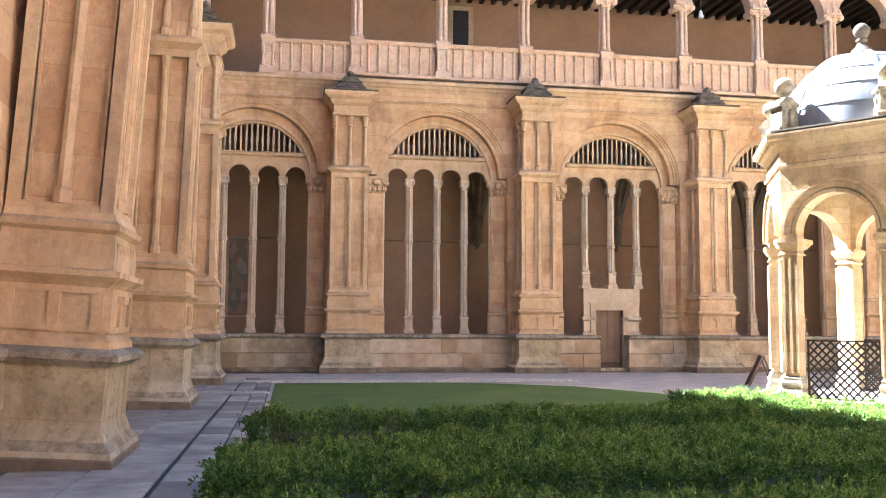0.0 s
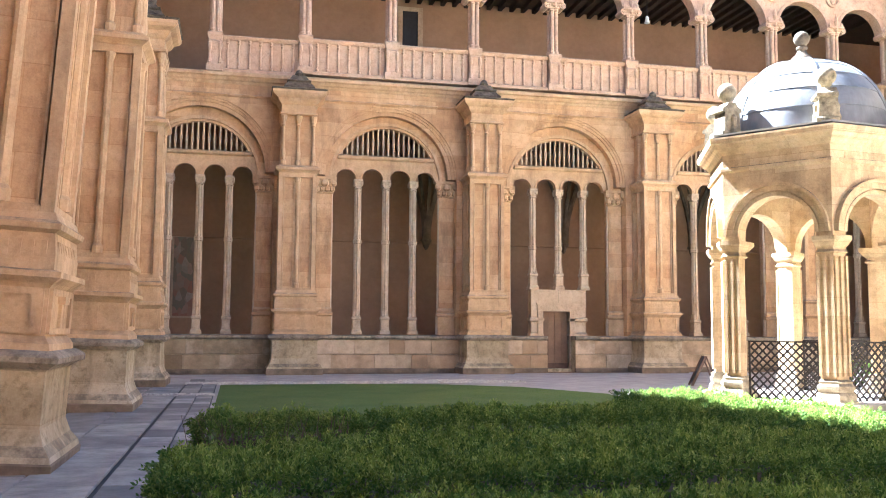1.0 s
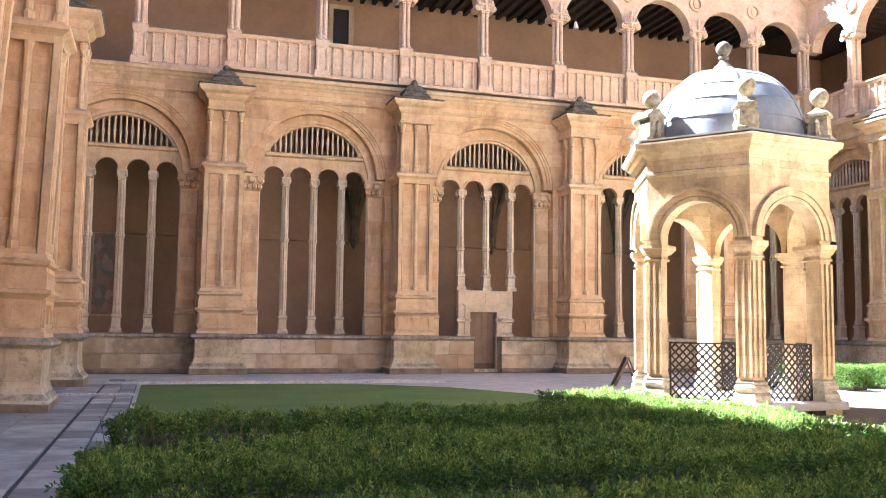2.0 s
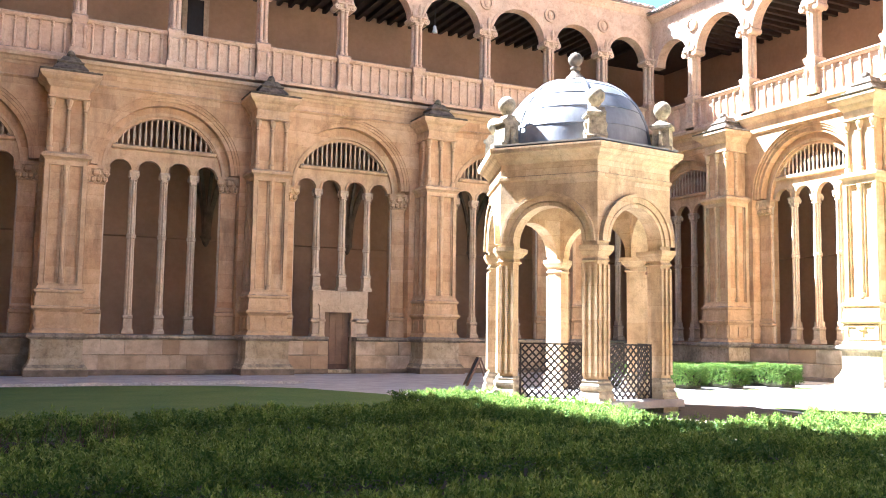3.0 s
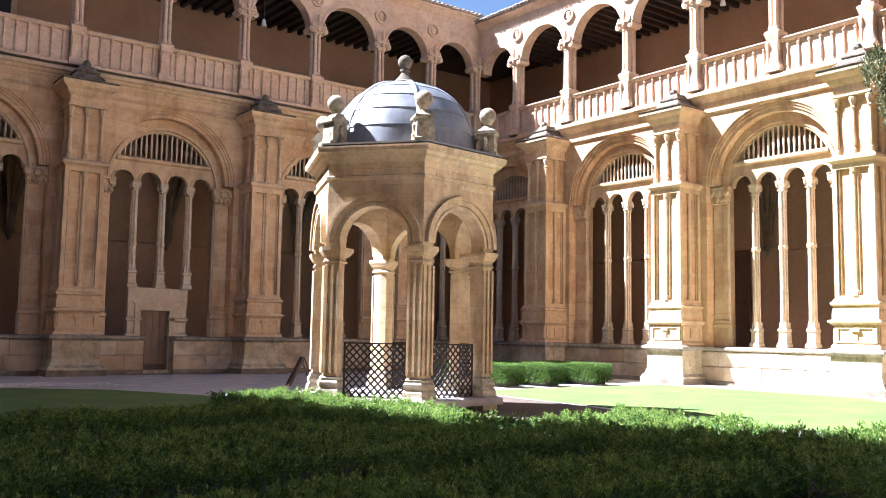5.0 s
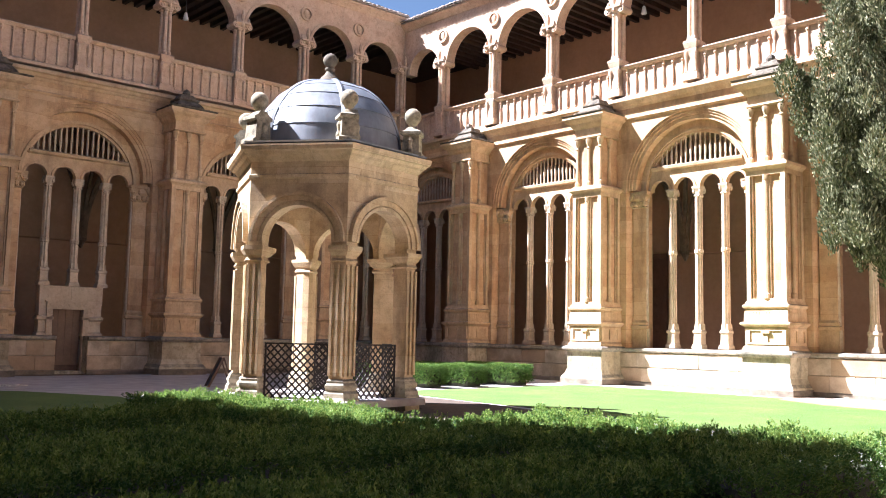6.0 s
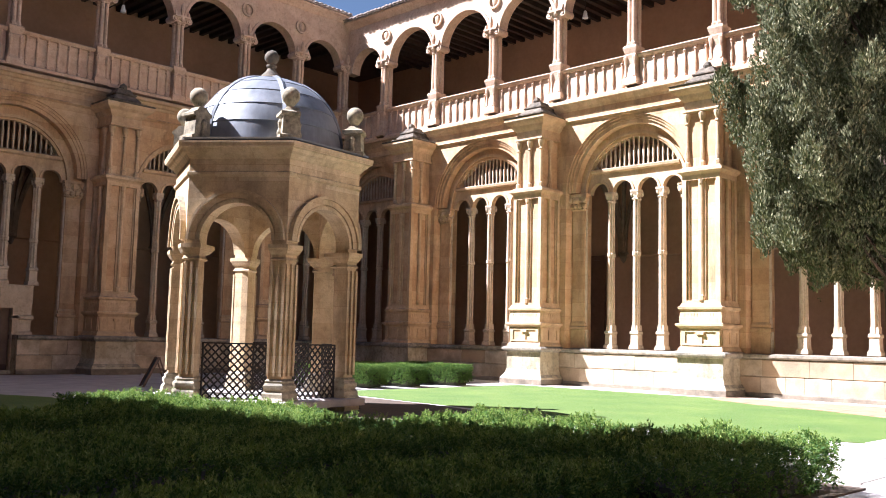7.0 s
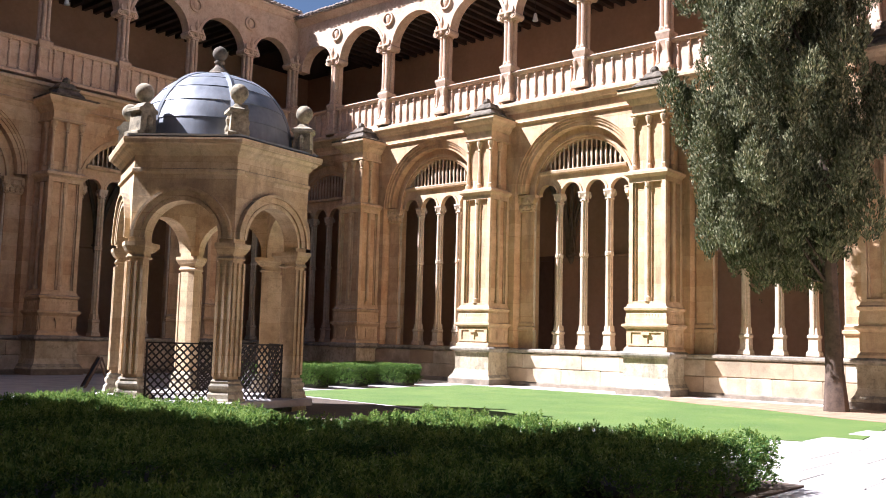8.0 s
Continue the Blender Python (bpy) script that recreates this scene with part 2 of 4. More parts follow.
# ---- mesh helpers ----
class Shape:
    """Collects vertices and faces of one mesh."""

    def __init__(self):
        self.v, self.f = [], []

    def quad_grid(self, rings, closed=True):
        """Skins a list of rings, each with the same number of points."""
        n0, n = len(self.v), len(rings[0])
        for r in rings:
            self.v += [tuple(p) for p in r]
        for i in range(len(rings) - 1):
            for j in range(n if closed else n - 1):
                k = (j + 1) % n
                a, b = n0 + i * n, n0 + (i + 1) * n
                self.f.append((a + j, a + k, b + k, b + j))
        return n0

    def cap(self, ring, flip=False):
        n0 = len(self.v)
        self.v += [tuple(p) for p in ring]
        idx = list(range(n0, n0 + len(ring)))
        self.f.append(tuple(reversed(idx)) if flip else tuple(idx))

    def box(self, x0, x1, y0, y1, z0, z1, c=0.0):
        """A box, with its upright and top edges taken off by c."""
        if c <= 0:
            r = [(x0, y0), (x1, y0), (x1, y1), (x0, y1)]
            rings = [[(x, y, z) for x, y in r] for z in (z0, z1)]
        else:
            r = [(x0 + c, y0), (x1 - c, y0), (x1, y0 + c), (x1, y1 - c), (x1 - c, y1), (x0 + c, y1), (x0, y1 - c), (x0, y0 + c)]
            mx, my = (x0 + x1) / 2, (y0 + y1) / 2
            sx, sy = 1 - 2 * c / (x1 - x0), 1 - 2 * c / (y1 - y0)
            rings = [[(x, y, z0) for x, y in r], [(x, y, z1 - c) for x, y in r], [(mx + (x - mx) * sx, my + (y - my) * sy, z1) for x, y in r]]
        self.quad_grid(rings)
        self.cap(rings[0], True)
        self.cap(rings[-1])
        return self

    def rect_stack(self, hw, front, back, profile, cx=0.0):
        """A pier with a rectangular plan whose faces follow a moulded profile of (z, out)."""
        rings = [[(cx - hw - o, front - o, z), (cx + hw + o, front - o, z), (cx + hw + o, back, z), (cx - hw - o, back, z)] for z, o in profile]
        self.quad_grid(rings)
        self.cap(rings[0], True)
        self.cap(rings[-1])
        return self

    def lathe(self, profile, cx=0.0, cy=0.0, n=10, squash=1.0, turn=0.0):
        """A turned body from (z, radius)."""
        rings = [[(cx + r * math.cos(turn + 2 * math.pi * j / n), cy + squash * r * math.sin(turn + 2 * math.pi * j / n), z) for j in range(n)] for z, r in profile]
        self.quad_grid(rings)
        self.cap(rings[0], True)
        self.cap(rings[-1])
        return self

    def prism(self, poly, y0, y1):
        """A polygon in x and z (anticlockwise seen from the front), drawn out from y0 to y1."""
        a, b = [(x, y0, z) for x, z in poly], [(x, y1, z) for x, z in poly]
        self.quad_grid([b, a])
        self.cap(a)
        self.cap(b, True)
        return self

    def plan(self, poly, z0, z1):
        """A polygon in x and y, drawn up from z0 to z1."""
        a, b = [(x, y, z0) for x, y in poly], [(x, y, z1) for x, y in poly]
        self.quad_grid([a, b])
        self.cap(a, True)
        self.cap(b)
        return self

    def sweep(self, profile, u0, u1):
        """A moulding along x from a profile in (y, z)."""
        a, b = [(u0, y, z) for y, z in profile], [(u1, y, z) for y, z in profile]
        self.quad_grid([a, b])
        self.cap(a)
        self.cap(b, True)
        return self

    def arch_ring(self, cx, cz, r0, r1, y0, y1, a0=0.0, a1=180.0, n=20):
        """A curved band between two radii, as deep as y0 to y1."""
        rings = []
        for i in range(n + 1):
            a = radians(a0 + (a1 - a0) * i / n)
            c, s = math.cos(a), math.sin(a)
            rings.append([(cx + r0 * c, y0, cz + r0 * s), (cx + r1 * c, y0, cz + r1 * s), (cx + r1 * c, y1, cz + r1 * s), (cx + r0 * c, y1, cz + r0 * s)])
        self.quad_grid(rings)
        self.cap(rings[0], True)
        self.cap(rings[-1])
        return self

    def arched_wall(self, u0, u1, z0, z1, openings, y0, y1, n=18):
        """A wall from u0 to u1 with arched openings (centre, half width, sill, spring), as deep as y0 to y1."""
        cols, last = [], u0
        for c, hw, sill, spring in sorted(openings):
            if c - hw > last + 1e-4:
                self.box(last, c - hw, y0, y1, z0, z1)
            if sill > z0 + 1e-4:
                self.box(c - hw, c + hw, y0, y1, z0, sill)
            pts = [(c - hw * math.cos(math.pi * i / n), spring + hw * math.sin(math.pi * i / n)) for i in range(n + 1)]
            for (xa, za), (xb, zb) in zip(pts, pts[1:]):
                self.prism([(xa, za), (xb, zb), (xb, z1), (xa, z1)], y0, y1)
            last = c + hw
        if u1 > last + 1e-4:
            self.box(last, u1, y0, y1, z0, z1)
        return self

    def mesh(self, name, mat, smooth=False):
        me = bpy.data.meshes.new(name)
        me.from_pydata(self.v, [], self.f)
        me.materials.append(mat)
        bm = bmesh.new()
        bm.from_mesh(me)
        bmesh.ops.remove_doubles(bm, verts=bm.verts, dist=1e-5)
        bmesh.ops.recalc_face_normals(bm, faces=bm.faces)
        bm.to_mesh(me)
        bm.free()
        if smooth:
            me.polygons.foreach_set("use_smooth", [True] * len(me.polygons))
            me.set_sharp_from_angle(angle=radians(35))
        return me


def part(name, shape, mat, parent=None, label="", smooth=False, at=None):
    """Links a shape as one mesh under a thing or part."""
    me = shape if isinstance(shape, bpy.types.Mesh) else shape.mesh(name, mat, smooth)
    ob = new(name, me)
    if parent is not None:
        ob.parent = parent
    if at is not None:
        ob.matrix_basis = at
    return tagged(ob, label)


def thing(name, label, category, group="", kind="", at=None):
    ob = tagged(new(name), label, category, group, kind)
    if at is not None:
        ob.matrix_basis = at
    return ob


# ---- plan ----
# Each wing of the cloister: where its wall face starts, its turn, and its buttresses and bays along it.
NORTH = pose(0, 31.5, 0) @ Matrix.Diagonal((1, 1, 1.01, 1))
EAST = pose(26.0, 0, 0, 0, 0, -90) @ Matrix.Diagonal((1, 1, 0.992, 1))
WEST = pose(-3.0, 0, 0, 0, 0, 90)
SOUTH = pose(0, -14.0, 0, 0, 0, 180)
N_BUTT = [1.96, 8.52, 15.07, 21.62]
N_BAYS = [-1.28, 5.19, 11.73, 18.31, 24.53]
E_BUTT = [-26.5, -20.0, -13.32, -6.55, 0.2, 6.95]
E_BAYS = [-29.6, -23.18, -16.62, -9.95, -3.17, 3.56, 10.3]
W_BUTT = [-10.2, -3.2, 3.8, 10.81, 17.82, 24.83]
W_BAYS = [-6.7, 0.3, 7.3, 14.3, 21.3]
Z_SPRING, Z_CAP = 6.67, 13.45
HW_OUT, HW_IN, Z_OUT = 2.5, 1.95, 6.82


# ---- the cloister's wings ----
PLINTHS = {}

def wing(tag, m, u0, u1, bays, col0, col_step, rich=True):
    """One side of the cloister: plinth, arcade wall, cornice, upper arcade, galleries behind, roof."""
    word = {"north": "shaded", "east": "sunlit"}.get(tag, "shaded")
    pl = Shape()
    cuts = [(11.06, 12.13)] if tag == "north" else []
    edges = [u0] + [x for c in cuts for x in c] + [u1]
    for a, b in zip(edges[::2], edges[1::2]):
        pl.box(a, b, -0.08, 0.75, 0, 1.14)
    plinth = part("wall_%s_plinth" % tag, pl, PLINTH, None, "low weathered stone wall carrying the %s cloister arcade" % word)
    tagged(plinth, category="wall", kind="structure").matrix_world = m
    for a, b in zip(edges[::2], edges[1::2]):
        part("ledge", Shape().sweep([(0.76, 1.141), (0.76, 1.29), (-0.12, 1.29), (-0.2, 1.26), (-0.2, 1.19), (-0.14, 1.141)], a, b), LEDGE, plinth)
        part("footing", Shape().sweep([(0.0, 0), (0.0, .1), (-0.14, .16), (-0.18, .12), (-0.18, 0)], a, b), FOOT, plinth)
    PLINTHS[tag] = plinth, cuts
    w = Shape().arched_wall(u0, u1, 1.29, 9.4, [(c, HW_OUT, 1.29, Z_OUT) for c in bays], 0.0, 0.45, 26)
    w.sweep([(0.45, 9.3), (0.45, 9.42), (-0.06, 9.42), (-0.09, 9.38), (-0.04, 9.32)], u0, u1)
    w.box(u0, u1, 0.0, 0.45, 9.4, 9.76)
    for c in bays:
        for r0, r1, y0 in ((2.42, 2.5, .05), (2.33, 2.42, .10), (2.2, 2.33, .16)):
            w.arch_ring(c, Z_OUT, r0, r1, y0, .45, n=26)
    wall = part("wall_%s" % tag, w, STONE, None, "golden sandstone arcade wall of the cloister, %s" % word)
    tagged(wall, category="wall", kind="structure").matrix_world = m
    inner = Shape().arched_wall(u0, u1, 1.29, 9.3, [(c, HW_IN, 1.29, Z_SPRING) for c in bays], 0.452, 0.78, 26)
    iw = part("wall_%s_inner" % tag, inner, STONE, None, "recessed sandstone wall framing the tall cloister windows")
    tagged(iw, category="wall", kind="structure").matrix_world = m
    co = Shape().sweep([(0.45, 9.76), (0.45, 10.13), (-0.22, 10.13), (-0.25, 10.08), (-0.25, 10.0), (-0.18, 9.96), (-0.13, 9.88), (-0.07, 9.84), (-0.03, 9.76)], u0, u1)
    cor = part("cornice_%s" % tag, co, MOULD, None, "moulded stone cornice below the upper gallery")
    tagged(cor, category="cornice", kind="structure").matrix_world = m
    # upper arcade
    cols = []
    c = col0
    while c < u1 - 0.3:
        cols.append(c)
        c += col_step
    if tag == "north":
        cols = cols[:-1] + [23.3, 25.84]
    if tag == "east":
        cols = [-31.34] + cols
    up = Shape()
    ops = [((a + b) / 2, (b - a) / 2 - .27, 13.46, Z_CAP + 0.02) for a, b in zip(cols, cols[1:])]
    up.arched_wall(u0, u1, 13.46, 15.55, ops, -0.02, 0.40, 18)
    for o in ops:
        up.arch_ring(o[0], o[3], o[1], o[1] + 0.12, -0.07, -0.02, n=18)
    ua = part("wall_%s_upper" % tag, up, PINK, None, "pinkish stone arches of the upper gallery")
    tagged(ua, category="wall", kind="structure").matrix_world = m
    ev = Shape().sweep([(0.5, 15.55), (0.5, 15.85), (-0.3, 15.85), (-0.3, 15.78), (-0.22, 15.73), (-0.12, 15.63), (-0.06, 15.55)], u0, u1)
    tagged(part("eaves_%s" % tag, ev, PINK, None, "stone eaves cornice under the tiled roof"), category="eaves", kind="structure").matrix_world = m
    rf = Shape().sweep([(6.5, 17.95), (6.5, 17.85), (-0.36, 15.85), (-0.36, 15.91)], u0 - 6, u1 + 6)
    roof = part("roof_%s" % tag, rf, TILE, None, "clay tiled lean-to roof over the cloister gallery")
    tagged(roof, category="roof", kind="structure").matrix_world = m
    if rich:
        tl = Shape()
        k = int((u1 - u0) / 0.24)
        for i in range(k):
            x = u0 + 0.12 + i * 0.24
            y0 = -0.44 + random.uniform(-0.02, 0.02)
            rings = []
            for y, z in ((y0, 15.9), (1.2, 16.42)):
                rings.append([(x + 0.1 * math.cos(a), y, z + 0.07 * math.sin(a)) for a in [math.pi * j / 5 for j in range(6)]])
            tl.quad_grid(rings, False)
            tl.cap(rings[0])
        part("tile_row", tl, TILE, roof, "row of rounded clay tile ends")["kind"] = "stuff"
    # rooms behind
    back = Shape().box(u0 - 5.6, u1 + 5.6, 5.4, 5.7, 0, 9.6)
    back.sweep([(5.4, 4.98), (5.4, 5.1), (5.33, 5.1), (5.33, 5.03)], u0 - 5, u1 + 5)
    tagged(part("wall_%s_back" % tag, back, PLASTER, None, "brown plastered back wall of the lower gallery"), category="wall", kind="structure").matrix_world = m
    back2 = Shape().box(u0 - 5.6, u1 + 5.6, 4.6, 4.9, 10.1, 15.6)
    tagged(part("wall_%s_upper_back" % tag, back2, PLASTER, None, "brown plastered back wall of the upper gallery"), category="wall", kind="structure").matrix_world = m
    fl = Shape().box(u0, u1, 0.76, 5.4, -0.1, 0.1)
    tagged(part("floor_%s" % tag, fl, FLOORST, None, "stone floor of the lower cloister gallery"), category="floor", kind="structure").matrix_world = m
    ce = Shape().box(u0 - 5.4, u1 + 5.4, 0.46, 5.5, 9.55, 10.09)
    tagged(part("ceiling_%s" % tag, ce, PLASTER, None, "plastered vault of the lower gallery"), category="ceiling", kind="structure").matrix_world = m
    bs = Shape().box(u0 - 4.6, u1 + 4.6, 0.42, 4.7, 15.02, 15.12)
    x = u0
    while x < u1:
        bs.box(x, x + 0.16, 0.42, 4.6, 14.82, 15.02)
        x += 0.5
    tagged(part("ceiling_%s_upper" % tag, bs, TIMBER, None, "dark timber beamed ceiling of the upper gallery"), category="ceiling", kind="structure").matrix_world = m
    return cols


N_COLS = wing("north", NORTH, -2.93, 26.0, N_BAYS, -0.87, 3.06)
E_COLS = wing("east", EAST, -31.5, 14.0, E_BAYS, -28.85, 3.12)
W_COLS = wing("west", WEST, -14.0, 31.5, W_BAYS, -12.5, 3.1)
S_COLS = wing("south", SOUTH, -26.0, 2.93, [-22, -15.5, -9, -2.5], -25.5, 3.1, False)


# ---- buttresses ----
def buttress():
    """A buttress at the origin of a wing's wall face, standing out towards the court."""
    b = thing("buttress", "tall golden sandstone buttress with panelled shaft and dark weathered cap", "buttress", "cloister buttresses")
    hw, f = 0.62, -1.1
    part("plinth", Shape().rect_stack(0.74, -1.2, 0.0, [(.2, .16), (.26, .14), (.36, .06), (.52, 0), (1.1, 0), (1.125, .02)]), GRANITE, b, "pale weathered plinth")
    part("plinth_ledge", Shape().rect_stack(0.74, -1.2, 0.0, [(1.12, .03), (1.15, .06), (1.19, .13), (1.245, .135), (1.27, .11), (1.31, .04)]), LEDGE, b, "dark lichen-crusted ledge")
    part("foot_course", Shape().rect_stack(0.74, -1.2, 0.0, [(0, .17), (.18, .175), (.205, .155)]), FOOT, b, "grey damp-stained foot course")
    ped = Shape().rect_stack(hw + .02, f - .02, 0.0, [(1.31, .09), (1.38, .08), (1.46, .02), (1.95, .02), (2.0, .06), (2.06, .14), (2.12, .14), (2.14, .05), (2.3, .05), (2.52, .02), (2.56, .08), (2.62, .09), (2.66, .03), (2.74, 0)])
    p = part("pedestal", ped, MOULD, b)
    pf = Shape()
    for x0, x1 in ((-.62, -.5), (.5, .62)):
        pf.box(x0, x1, f - .075, f - .03, 1.48, 1.95)
    pf.box(-.06, .06, f - .075, f - .03, 1.54, 1.8)
    pf.box(-.5, .5, f - .075, f - .03, 1.48, 1.54).box(-.5, .5, f - .075, f - .03, 1.88, 1.95)
    pf.box(-.13, .13, f - .12, f - .03, 1.8, 1.88)
    for i in range(11):
        pf.box(-.56 + i * .103, -.5 + i * .103, f - .068, f - .03, 2.26, 2.44)
    for s in (-1, 1):
        xs = sorted((s * (hw + .03), s * (hw + .075)))
        pf.box(xs[0], xs[1], -1.1, -.98, 1.48, 1.95).box(xs[0], xs[1], -.2, -.08, 1.48, 1.95)
        pf.box(xs[0], xs[1], -.98, -.2, 1.48, 1.54).box(xs[0], xs[1], -.98, -.2, 1.88, 1.95).box(xs[0], xs[1], -.66, -.54, 1.54, 1.88)
        for i in range(8):
            pf.box(xs[0], xs[1] - .01 * (s < 0), -1.08 + i * .125, -1.02 + i * .125, 2.26, 2.44)
    part("panel_frame", pf, MOULD, p)
    sh = Shape().box(-hw + .1, hw - .1, f + .11, 0.0, 2.72, 6.62)
    s = part("shaft", sh, STONE, b)
    rib = Shape()
    for x0, x1 in ((-hw, -hw + .13), (hw - .13, hw)):
        rib.box(x0, x1, f, f + .14, 2.72, 6.62)
    rib.box(-hw + .13, hw - .13, f + .004, f + .12, 2.72, 2.82).box(-hw + .13, hw - .13, f + .004, f + .12, 6.48, 6.62)
    rib.lathe([(2.82, .1), (2.95, .1), (3.0, .065), (6.3, .065), (6.35, .09), (6.48, .1)], 0, f + .05, 8)
    rib.box(-.12, .12, f + .06, f + .12, 2.82, 6.48)
    for e in (-1, 1):
        x0, x1 = sorted((e * (hw - .11), e * hw))
        rib.box(x0, x1, -.14, 0.0, 2.72, 6.62).box(x0, x1, -.955, -.14, 2.72, 2.82).box(x0, x1, -.955, -.14, 6.48, 6.62)
        rib.lathe([(2.82, .1), (2.95, .1), (3.0, .065), (6.3, .065), (6.48, .1)], e * (hw - .05), -.55, 8)
    for x in (-.465, .435):
        rib.box(x, x + .035, f + .05, f + .12, 2.82, 6.48)
    for e in (-1, 1):
        x0, x1 = sorted((e * (hw - .11), e * (hw - .05)))
        for y in (-.93, -.2):
            rib.box(x0, x1, y, y + .03, 2.82, 6.48)
    part("rib", rib, MOULD, s)
    part("string_course", Shape().rect_stack(hw, f, 0.0, [(6.62, .0), (6.66, .03), (6.72, .12), (6.8, .12), (6.83, .04), (6.88, 0)]), MOULD, b, "projecting string course")
    up = part("upper_shaft", Shape().box(-hw + .14, hw - .14, f + .17, 0.0, 6.86, 8.60), STONE, b)
    prof = [(6.88, .1), (7.02, .1), (7.07, .06), (7.27, .08), (7.52, .055), (8.2, .05), (8.24, .08), (8.3, .055), (8.44, .11), (8.54, .12), (8.6, .08)]
    for x, y in ((-.5, f + .12), (0.0, f + .12), (.5, f + .12), (-.52, -.5), (.52, -.5)):
        part("colonnette", Shape().lathe(prof, x, y, 8), MOULD, up, smooth=True)
    part("cornice", Shape().rect_stack(hw - .05, f + .05, 0.0, [(8.58, 0), (8.6, .05), (8.65, .05), (8.67, 0), (8.92, .0), (8.97, .05), (9.03, .1), (9.12, .14), (9.2, .27), (9.28, .33), (9.36, .33), (9.38, .28)]), MOULD, b, "broad flaring cornice")
    cap = Shape().rect_stack(.62, -1.12, -0.1, [(9.36, .26), (9.41, .3), (9.44, .22), (9.5, .0), (9.53, -.1), (9.58, -.1), (9.76, -.26), (9.79, -.22), (9.83, -.22), (9.86, -.3), (10.02, -.4)])
    cap.lathe([(9.98, .12), (10.08, .15), (10.18, .11), (10.24, .02)], 0, -.62, 7)
    rnd = random.Random(4)
    for i in range(26):
        x, y, r = rnd.choice((-1, 1)) * rnd.uniform(.1, .85), rnd.uniform(-1.38, -.3), rnd.uniform(.03, .08)
        cap.lathe([(9.38, r), (9.42, r * 1.1), (9.43 + r * .7, r * .5)], x, y, 5, 0.8)
    part("cap", cap, WEATHERED, b, "dark lichen-covered stone cap")
    return b


B0 = buttress()
B0.matrix_basis = NORTH @ pose(N_BUTT[0], 0, 0)
for m, us in ((NORTH, N_BUTT[1:]), (EAST, E_BUTT), (WEST, W_BUTT[:3] + W_BUTT[5:])):
    for u in us:
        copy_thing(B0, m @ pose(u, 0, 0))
# the old buttresses of the west wing lean out over the walk
for u, lean in ((W_BUTT[3], 3.2), (W_BUTT[4], 1.6)):
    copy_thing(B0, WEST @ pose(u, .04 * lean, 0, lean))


# ---- windows of the lower arcade ----
def colonnette_shape(z0, door=False):
    s = Shape()
    s.rect_stack(.11, .47, .75, [(z0, .08), (z0 + .1, .07), (z0 + .16, .03), (z0 + .48, .02), (z0 + .52, .05), (z0 + .58, .05), (z0 + .62, .01), (z0 + .8, 0.0)])
    for x, y in ((0, .49), (-.085, .61), (.085, .61), (0, .73), (-.06, .54), (.06, .54)):
        s.lathe([(z0 + .6, .06), (z0 + .72, .05), (4.42, .043), (4.45, .07), (4.55, .075), (4.59, .05), (6.35, .042), (6.39, .06)], x, y, 7)
    s.lathe([(z0 + .7, .07), (6.35, .07)], 0, .61, 6)
    s.rect_stack(.07, .5, .72, [(6.33, .02), (6.37, .05), (6.41, .02), (6.51, .04), (6.59, .075), (6.63, .09), (6.69, .09)])
    for x, y in ((-.12, .48), (.12, .48), (-.12, .74), (.12, .74)):
        s.lathe([(6.46, .03), (6.51, .055), (6.6, .06), (6.65, .03)], x, y, 6)
    return s


